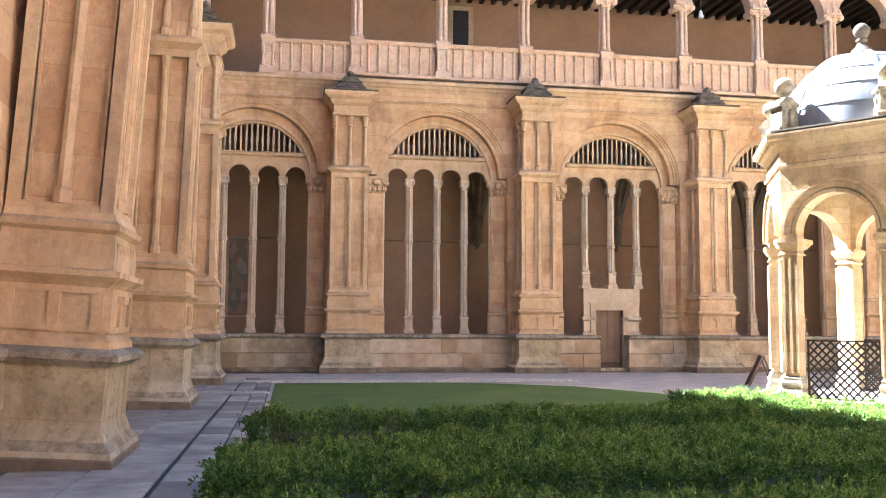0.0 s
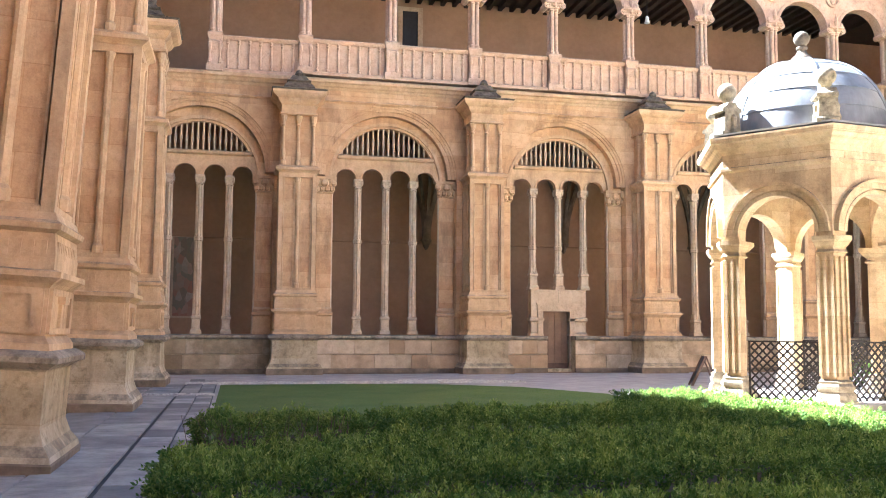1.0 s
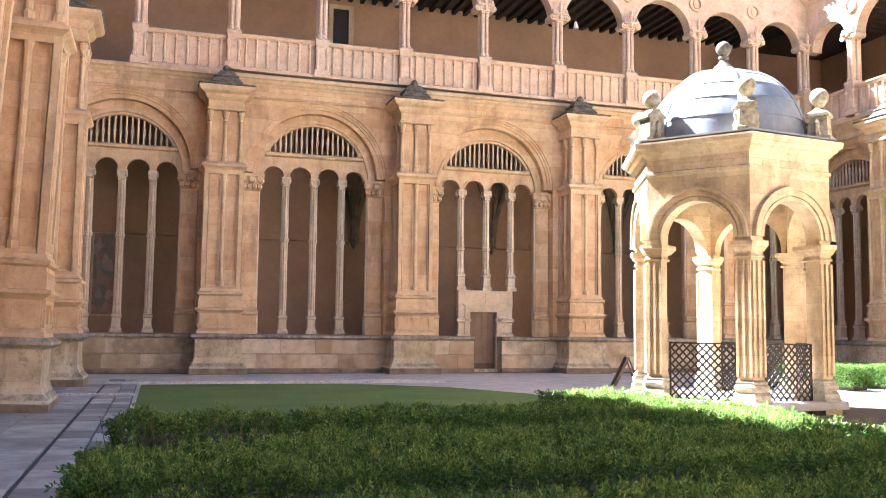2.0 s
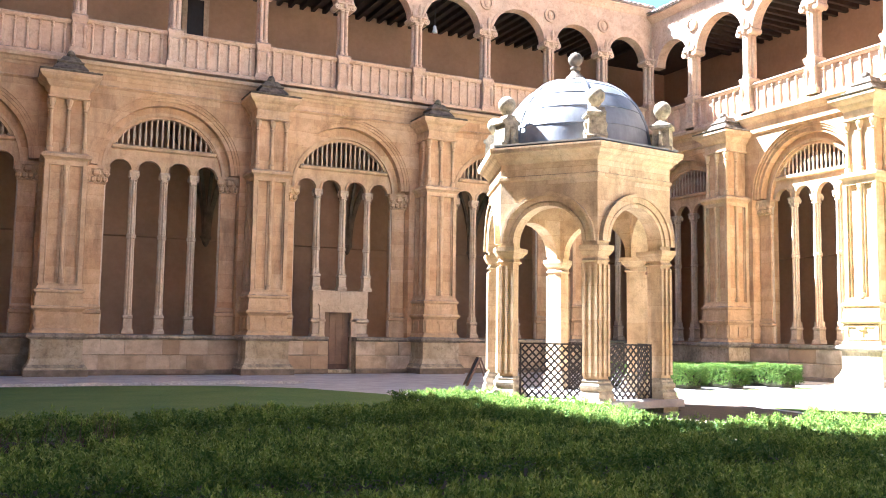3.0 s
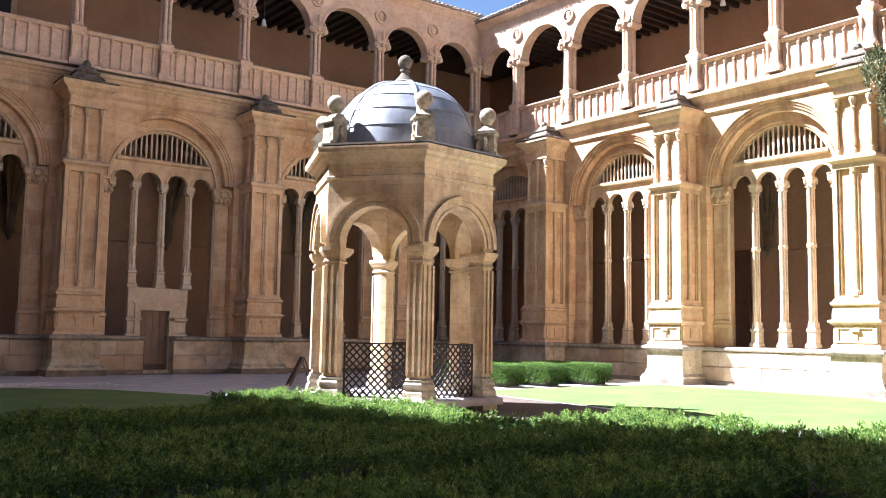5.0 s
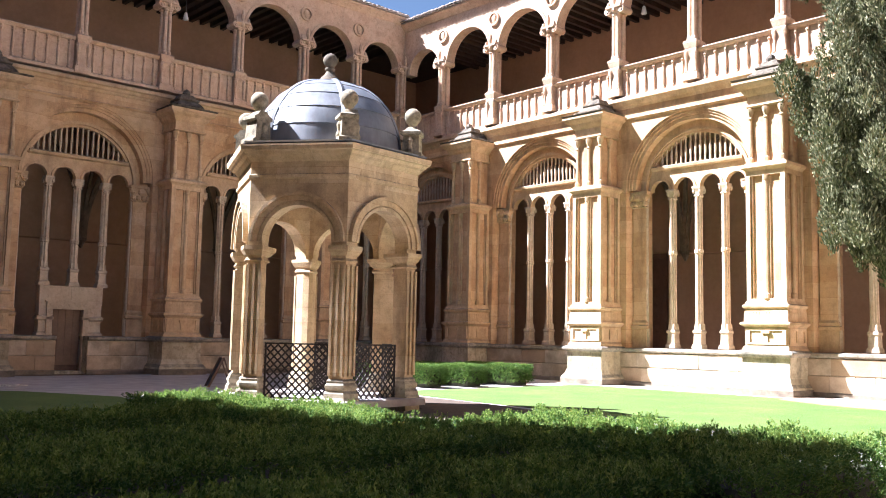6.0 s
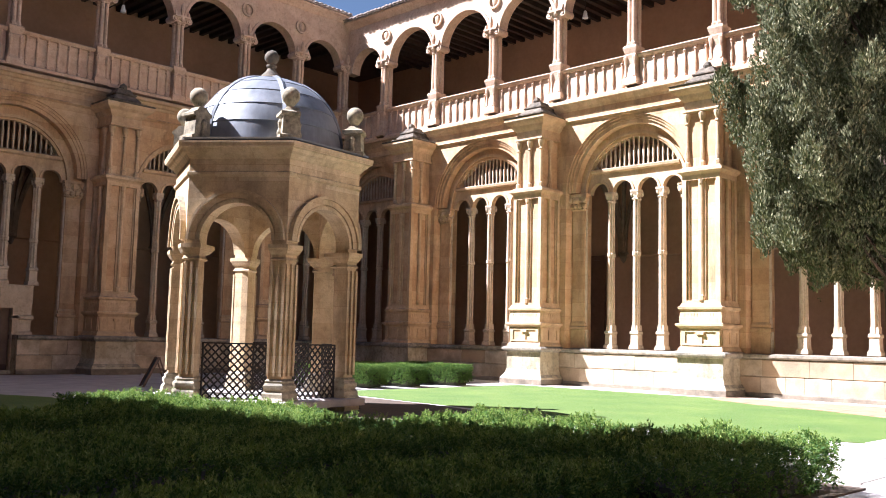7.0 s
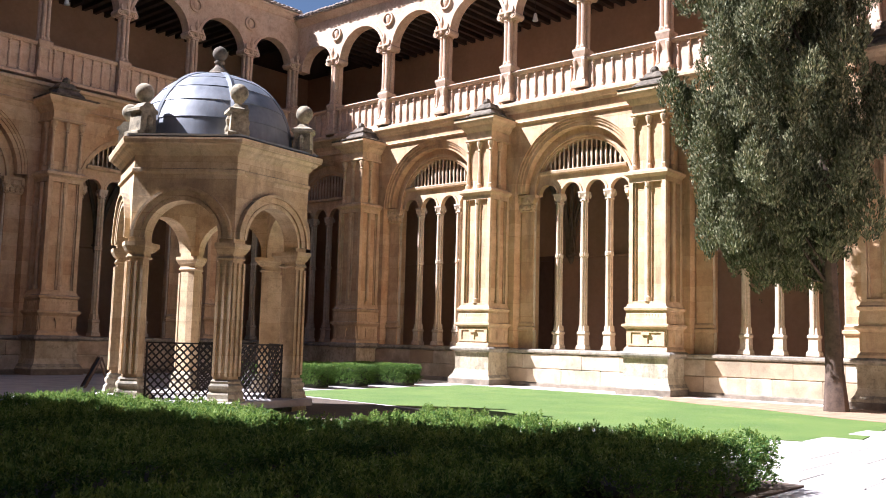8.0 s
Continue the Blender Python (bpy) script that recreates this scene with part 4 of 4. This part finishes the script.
def hedge(x0, x1, y0, y1, h, seed, dens=430, clipped=False):
    rng = np.random.default_rng(seed)
    ob = thing("hedge", "low clipped box hedge with small glossy leaves", "hedge", "parterre hedges")
    inset = .1 if clipped else .17
    # solid core for the inner twigs, coloured dark like the shade between leaves
    part("twig_core", Shape().box(x0 + inset, x1 - inset, y0 + inset, y1 - inset, 0.03, h - (.12 if clipped else .24), .05), HEDGECORE, ob)
    swell = .25 if clipped else 1.0

    def level(x, y):
        """Height of the clipped top: broad waves, bushes, and tufts."""
        out = []
        for a, b in zip(x, y):
            e = min(a - x0, x1 - a, b - y0, y1 - b)
            dip = -.12 * max(0.0, 1 - e / .16) ** 2
            out.append(h + dip + swell * (.09 * noise.noise((a * 1.1, b * 1.1, seed)) + .11 * noise.noise((a * 3.2, b * 3.2, seed)) + .07 * noise.noise((a * 8, b * 8, seed))))
        return np.array(out)

    area = (x1 - x0) * (y1 - y0)
    pts, nrm = [], []
    k = int(area * dens)
    x, y = rng.uniform(x0, x1, k), rng.uniform(y0, y1, k)
    z = level(x, y) - np.minimum(rng.exponential(.08, k), .3)
    pts.append(np.stack([x, y, z], 1))
    nrm.append(np.tile((0, 0, 1.0), (k, 1)))
    side = 1.3 if clipped else .8
    for (a, b, c, d, n) in ((x0, x1, y0, y0, (0, -1, .5)), (x0, x1, y1, y1, (0, 1, .5)), (x0, x0, y0, y1, (-1, 0, .5)), (x1, x1, y0, y1, (1, 0, .5))):
        k = int(max(b - a, d - c) * h * dens * side)
        t = rng.uniform(0, 1, k)
        z = h * rng.uniform(.08, 1, k) ** .7
        wob = rng.normal(0, .045, k) + (0 if clipped else .07 * np.array([noise.noise((q * 9, seed, 1.5)) for q in t * max(b - a, d - c) / 3]))
        pts.append(np.stack([a + (b - a) * t + wob * n[0], c + (d - c) * t + wob * n[1], z], 1))
        nrm.append(np.tile(n, (k, 1)))
    k = int(area * (40 if clipped else 100))
    x, y = rng.uniform(x0, x1, k), rng.uniform(y0, y1, k)
    tip = rng.uniform(.02, .06, k) if clipped else rng.uniform(.03, .10, k)
    lev = level(x, y)
    shoot = np.concatenate([np.stack([x, y, lev - .03 + tip * q], 1) for q in (0.0, .35, .7, 1.0)])
    sm = leaf_cloud("shoots", shoot, np.tile((0, 0, .8), (len(shoot), 1)), .034, BOXTIP, rng, 6, .17, .65)
    tagged(part("young_growth", sm, BOXTIP, ob, "pale young shoots, raised to a sunlit tone"), kind="stuff")
    me = leaf_cloud("leaves", np.concatenate(pts), np.concatenate(nrm), .037, BOXLEAF, rng, 10, .22)
    tagged(part("leaves", me, BOXLEAF, ob, "dense small box leaves"), kind="stuff")
    if not clipped:
        stems = Shape()
        for q in range(int((x1 - x0 + y1 - y0) * 6)):
            if rng.random() < (x1 - x0) / (x1 - x0 + y1 - y0):
                px, py = rng.uniform(x0 + .1, x1 - .1), y0 + .1
            else:
                px, py = (x0 + .1 if rng.random() < .5 else x1 - .1), rng.uniform(y0 + .1, y1 - .1)
            qx, qy, top = px + rng.normal(0, .07), py + rng.normal(-.02, .04), h * rng.uniform(.3, .6)
            stems.quad_grid([[(px + .007 * math.cos(g), py + .007 * math.sin(g), .02) for g in (0, 2.1, 4.2)], [(qx + .004 * math.cos(g), qy + .004 * math.sin(g), top) for g in (0, 2.1, 4.2)]])
        tagged(part("stems", stems, TWIG, ob, "bare grey-brown stems at the foot"), kind="stuff")
    return ob


for i, hdg in enumerate(HEDGES):
    hedge(*hdg, i + 1)

# clipped box blocks beside the east lawn
for i, (x, y) in enumerate(((16.4, 20.35), (17.85, 20.2), (19.4, 20.1), (21.45, 20.05))):
    b = hedge(x, x + .75, y, y + 2.7, .68, 40 + i, 520, True)
    tagged(b, "square clipped box hedge beside the sunny lawn, half in shade", "hedge", "clipped box blocks")


# ---- bare stems in a gap of the hedge ----
def bare_shrub(x, y, seed):
    rnd = random.Random(seed)
    ob = thing("bare_shrub", "leafless grey-brown stems where the hedge has died back", "shrub", "bare shrubs")
    for i in range(46):
        s = Shape()
        px, py = x + rnd.gauss(0, .22), y + rnd.gauss(0, .16)
        dx, dy, h = rnd.gauss(0, .16), rnd.gauss(0, .12), rnd.uniform(.25, .52)
        rings = []
        for k in range(4):
            t = k / 3
            r = .008 * (1 - .6 * t)
            cx, cy = px + dx * t + rnd.gauss(0, .012), py + dy * t
            rings.append([(cx + r * math.cos(a), cy + r * math.sin(a), .01 + h * t) for a in (0, 2.1, 4.2)])
        s.quad_grid(rings)
        part("stem", s, TWIG, ob)
    return ob


bare_shrub(1.05, 10.75, 1)
bare_shrub(.05, 10.85, 2)


# ---- cypress ----
def cypress():
    ob = thing("cypress", "old dark green cypress with a bare brown trunk", "tree")
    rnd = random.Random(9)
    bx, by = 23.17, 7.31
    tr = Shape()
    rings = []
    for i in range(15):
        t = i / 14
        z = 13.5 * t
        r = .21 * (1 - .7 * t) + .09 * math.exp(-z * 2.2)
        cx, cy = bx - .05 * z * .3 + .05 * math.sin(z), by + .02 * z
        rings.append([(cx + r * (1 + .1 * math.sin(3 * a + z)) * math.cos(a), cy + r * (1 + .1 * math.sin(3 * a + z)) * math.sin(a), z - .03) for a in [2 * math.pi * j / 12 for j in range(12)]])
    tr.quad_grid(rings)
    tr.cap(rings[-1])
    part("trunk", tr, BARK, ob, "brown fissured trunk", True)
    # view-independent crown: upright lobes round the trunk, each dense with sprays
    lobes = []
    for i in range(92):
        z = 3.9 + 10.6 * (i + rnd.random()) / 92
        env = 2.95 * min(1.0, .34 + (z - 3.4) * .22) * (1.0 if z < 12 else 1.0 - (z - 12) * .09)
        a = i * 2.4 + rnd.gauss(0, .3)
        env *= rnd.uniform(.72, 1.12) if i % 4 else rnd.uniform(.2, .6)
        for k in range(4):
            q = (k + .3 + .7 * rnd.random()) / 4
            rr = env * (.35 + .65 * q)
            droop = -.9 * q * (1 - q) * 2 + .55 * q - .25
            w = .42 * (1 - .5 * q)
            lobes.append((22.75 + rr * math.cos(a) + rnd.gauss(0, w * .45), 8.35 + rr * math.sin(a) + rnd.gauss(0, w * .45), z + droop + rnd.gauss(0, .15), rnd.uniform(.24, .42), rnd.uniform(.5, .95)))
    for x, y, z, r, h in lobes[::8]:
        s = Shape()
        rings = []
        z0 = max(3.0, z - h * .9 - .6)
        for k in range(6):
            t = k / 5
            q = .07 * (1 - .8 * t)
            cx, cy = bx + (x - bx) * t, by + (y - by) * t
            cz = z0 + (z + h * .3 - z0) * t ** 1.3
            rings.append([(cx + q * math.cos(b), cy + q * math.sin(b), cz) for b in (0, 1.26, 2.51, 3.77, 5.03)])
        s.quad_grid(rings)
        part("limb", s, BARK, ob)
    rng = np.random.default_rng(17)
    pts, nrm = [], []
    for x, y, z, r, h in lobes:
        k = int(1250 * r * h)
        d = rng.normal(size=(k, 3))
        d /= np.linalg.norm(d, axis=1)[:, None]
        lump = np.array([1 + .35 * noise.noise((p[0] * 2.2 + x, p[1] * 2.2 + y, p[2] * 2.2 + z)) for p in d])
        rad = (rng.uniform(.68, 1.0, k) * lump)[:, None]
        taper = np.stack([np.where(d[:, 2] > 0, 1 - .75 * d[:, 2], 1.0)] * 2 + [np.ones(k)], 1)
        pts.append(np.array((x, y, z)) + d * rad * taper * np.array((r, r, h)))
        nrm.append(d * .8 + np.array((0, 0, 1.7)))
    me = leaf_cloud("crown", np.concatenate(pts), np.concatenate(nrm), .092, CYPLEAF, rng, 4, .2, .3)
    tagged(part("crown", me, CYPLEAF, ob, "dense scaly cypress sprays"), kind="stuff")
    return ob


cypress()


# ---- things in the galleries ----
def vault_corbel(m):
    c = thing("vault_corbel", "stone vault ribs fanning up from a wall corbel", "corbel", "vault corbels", at=m)
    part("bracket", Shape().lathe([(4.7, .03), (4.8, .1), (4.95, .16), (5.0, .22), (5.1, .24), (5.16, .18)], 0, 5.38, 8), FOOT, c)
    for i in range(5):
        a = radians(20 + 35 * i)
        s = Shape()
        rings = []
        for k in range(9):
            t = k / 8
            rad = .12 + 2.1 * t ** 2.2
            cx, cy, z = -rad * math.cos(a), 5.36 - rad * math.sin(a), 5.1 + 4.4 * t
            rings.append([(cx - .06, cy - .06, z), (cx + .06, cy - .06, z), (cx + .06, cy + .06, z), (cx - .06, cy + .06, z)])
        s.quad_grid(rings)
        part("rib", s, FOOT, c)
    return c


C0 = vault_corbel(NORTH @ pose(1.5, 0, 0))
for m, us in ((NORTH, (7.7, 13.75, 19.8)), (EAST, (-20.2, -13.6, -7.0))):
    for u in us:
        copy_thing(C0, m @ pose(u, 0, 0))


def mural_mat():
    m = Nodes("faded wall painting", 0.9)
    pos = m.coords("Position")
    v = m.add("ShaderNodeTexVoronoi", Vector=m.scaled(pos, 1.0, 1.0, 0.6), Scale=5.0)
    sep = m.add("ShaderNodeSeparateColor", Color=v.outputs["Color"])
    col = m.ramp(sep.outputs[0], (0.0, (0.20, 0.15, 0.12)), (0.25, (0.17, 0.24, 0.19)), (0.45, (0.52, 0.47, 0.40)), (0.65, (0.42, 0.14, 0.10)), (0.85, (0.36, 0.33, 0.27)))
    return m.finish(m.mix(m.noise(pos, 9.0), col, (0.30, 0.23, 0.17)))


MURAL = mural_mat()
pt = thing("wall_painting", "tall faded painting in red, ochre and grey-green on the gallery wall", "painting", at=NORTH)
part("picture", Shape().box(-2.35, -1.35, 5.36, 5.398, 1.95, 5.0), MURAL, pt)
part("border", Shape().box(-2.43, -2.35, 5.34, 5.398, 1.88, 5.07).box(-1.35, -1.27, 5.34, 5.398, 1.88, 5.07).box(-2.35, -1.35, 5.34, 5.398, 1.88, 1.95).box(-2.35, -1.35, 5.34, 5.398, 5.0, 5.07), PALE, pt)

# door in the upper north gallery, and the plain leaf in the little doorway
ud = tagged(thing("door_1", "dark panelled door in the upper gallery's back wall", "door", kind="structure"), "")
ud.matrix_basis = NORTH
part("leaf", Shape().box(6.45, 7.1, 4.52, 4.58, 10.1, 14.45), DARK, ud)
part("frame", Shape().box(7.1, 7.3, 4.46, 4.6, 10.1, 14.62).box(6.25, 6.45, 4.46, 4.6, 10.1, 14.62).box(6.45, 7.1, 4.46, 4.6, 14.45, 14.62), PALE, ud)
dl = tagged(thing("door_2", "plain brown wooden door of the small garden doorway", "door", kind="structure"), "")
dl.matrix_basis = NORTH @ pose(0.51, 0, 0)
part("leaf", Shape().box(10.56, 11.6, .62, .67, .11, 2.18), DOORLEAF, dl)
for i in range(4):
    part("board", Shape().box(10.58 + i * .255, 10.82 + i * .255, .602, .62, .3, 2.16), DOORLEAF, dl)
part("kick_plate", Shape().box(10.57, 11.59, .595, .62, .112, .3), DOORWOOD, dl)

# dark openings behind the east arcade
for u in (-21.8,):
    d = thing("dark_door", "tall dark brown wooden door in the gallery's back wall", "door", "gallery doors", at=EAST @ pose(u, 0, 0))
    part("leaf", Shape().box(-.4, .6, 5.32, 5.398, .1, 4.9), DOORWOOD, d)
    part("frame", Shape().box(-.58, -.4, 5.26, 5.398, .1, 5.1).box(.6, .78, 5.26, 5.398, .1, 5.1).box(-.4, .6, 5.26, 5.398, 4.9, 5.1), DOORWOOD, d)


def spot_lamp(m):
    s = thing("spot_lamp", "small white spot lamp hanging under the gallery ceiling", "lamp", "gallery spot lamps", at=m)
    part("stem", Shape().box(-.015, .015, -.015, .015, .16, 1.45), IRON, s)
    part("housing", Shape().lathe([(-.12, .1), (-.1, .11), (.02, .08), (.14, .06), (.18, .03)], 0, 0, 10), WHITE, s, smooth=True)
    return s


S0 = spot_lamp(NORTH @ pose(15.62, .9, 13.6))
copy_thing(S0, EAST @ pose(-19.0, .9, 13.6))
copy_thing(S0, EAST @ pose(-20.3, .9, 13.6))


# ---- sign board beside the gazebo ----
sg = thing("sign_board", "small dark board leaning on a wooden easel beside the gazebo", "sign", at=pose(12.75, 23.3, 0, 0, 0, -20))
part("board", Shape().prism([(-.30, .05), (-.26, .05), (.10, .80), (.06, .80)], -.3, .3), DARK, sg)
for y in (-.32, .28):
    part("rail", Shape().prism([(-.36, 0), (-.29, 0), (.10, .82), (.03, .82)], y, y + .04), DOORWOOD, sg)
    part("leg", Shape().prism([(.34, 0), (.38, 0), (.09, .8), (.05, .8)], y, y + .035), DOORWOOD, sg)


# ---- white pebble strips ----
def pebbles(name, x0, x1, y0, y1, n, seed):
    rng = np.random.default_rng(seed)
    s = Shape()
    for i in range(n):
        x, y, r = rng.uniform(x0, x1), rng.uniform(y0, y1), rng.uniform(.025, .06)
        a = rng.uniform(0, 6.3)
        ring = [(x + r * math.cos(a + k * 1.257), y + .8 * r * math.sin(a + k * 1.257), .012) for k in range(5)]
        top = [(x + .55 * (p[0] - x), y + .55 * (p[1] - y), .012 + r * .8) for p in ring]
        s.quad_grid([ring, top])
        s.cap(top)
    return tagged(part(name, s, GRAVEL, None, "strip of small white pebbles along the wall"), category="pebbles", kind="stuff")


pebbles("pebbles", -1.2, 8.2, 25.1, 25.75, 1500, 3)
pebbles("pebbles", 4.6, 7.2, 25.5, 26.3, 500, 5)
pebbles("pebbles", -2.0, -.4, 20.9, 21.35, 260, 4)

# ---- stones of the plinth, one by one ----
for tag, m, u0, u1, seed in (("north", NORTH, -2.93, 26.0, 1), ("east", EAST, -27.0, -4.0, 2), ("west", WEST, 6.0, 30.0, 3)):
    rnd = random.Random(seed)
    plinth, cuts = PLINTHS[tag]
    shared = {}
    for z0, z1 in ((.12, .62), (.635, 1.125)):
        u = u0
        while u < u1:
            wd = rnd.choice((.55, .75, .95, 1.2, 1.4))
            a, b = u, min(u + wd, u1)
            for c0, c1 in cuts:
                if a < c0 < b:
                    b = c0
                if c0 - .01 <= a < c1:
                    a = b = c1
            if b - a > .12:
                # mossy blocks by the west corner, darkened also for the corner's shade
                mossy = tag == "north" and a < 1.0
                key = (round(b - a, 2), z0, mossy)
                if key not in shared:
                    h = (b - a) / 2 - .004
                    shared[key] = Shape().rect_stack(h - .02, -.06, 0.0, [(z0, 0), (z0 + .02, .02), (z1 - .02, .02), (z1, 0)]).mesh("stone_block", MOSSY_SHADED if mossy else BLOCK)
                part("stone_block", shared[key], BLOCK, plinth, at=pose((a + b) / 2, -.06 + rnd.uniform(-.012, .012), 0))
                u = b
            else:
                u = max(b, u + .05)

# ---- paving slabs of the walk ----
rnd = random.Random(12)
pav = tagged(thing("paving", "grey granite paving slabs of the garden walk", "paving", kind="structure"), "")
shared = {}
for x0, x1 in ((-2.75, -1.97), (-1.955, -1.215), (-1.165, -.76), (-.745, -.42)):
    y = 3.0 + rnd.uniform(0, .5)
    while y < 26.4:
        L = rnd.choice((.62, .8, .95, 1.15))
        key = (x0, L)
        if key not in shared:
            w = (x1 - x0) / 2
            shared[key] = Shape().rect_stack(w - .005, -L / 2 + .006, L / 2 - .006, [(-.02, 0), (.026, 0), (.036, -.01)]).mesh("slab", SLAB)
        part("slab", shared[key], SLAB, pav, at=pose((x0 + x1) / 2, y + L / 2, rnd.uniform(-.006, .004), rnd.uniform(-.3, .3), rnd.uniform(-.3, .3)))
        y += L
patch("walk_bed", [(-2.8, 2.8), (-.4, 2.8), (-.4, 26.5), (-2.8, 26.5)], 0.006, DARK, "dark joints under the paving slabs", "ground")

walk2 = tagged(thing("paving", "pale sunlit stone slabs of the cross walk", "paving", kind="structure"), "")
shared = {}
x = 10.6
while x < 22.0:
    w = rnd.choice((.9, 1.1, 1.3))
    y = .6 + rnd.uniform(0, .6)
    while y < 4.4:
        L = rnd.choice((.7, .9, 1.2))
        key = (w, L)
        if key not in shared:
            shared[key] = Shape().rect_stack(w / 2 - .012, -L / 2 + .012, L / 2 - .012, [(-.02, 0), (.012, 0), (.02, -.008)]).mesh("slab", CREAM)
        part("slab", shared[key], CREAM, walk2, at=pose(x + w / 2, y + L / 2, rnd.uniform(-.004, .004)))
        y += L
    x += w

# plain unseen walls added behind the west wing for shade, lower in the middle
for a, b, top in ((-14.0, 21.4, 24.2), (21.4, 30.4, 20.4), (30.4, 42.0, 24.6)):
    tagged(part("wall_west_nave", Shape().box(a, b, 1.0, 1.9, 15.9, top), STONE, None, "unseen plain sandstone wall above the cloister roof, added to cast shade"), category="wall", kind="structure").matrix_world = WEST
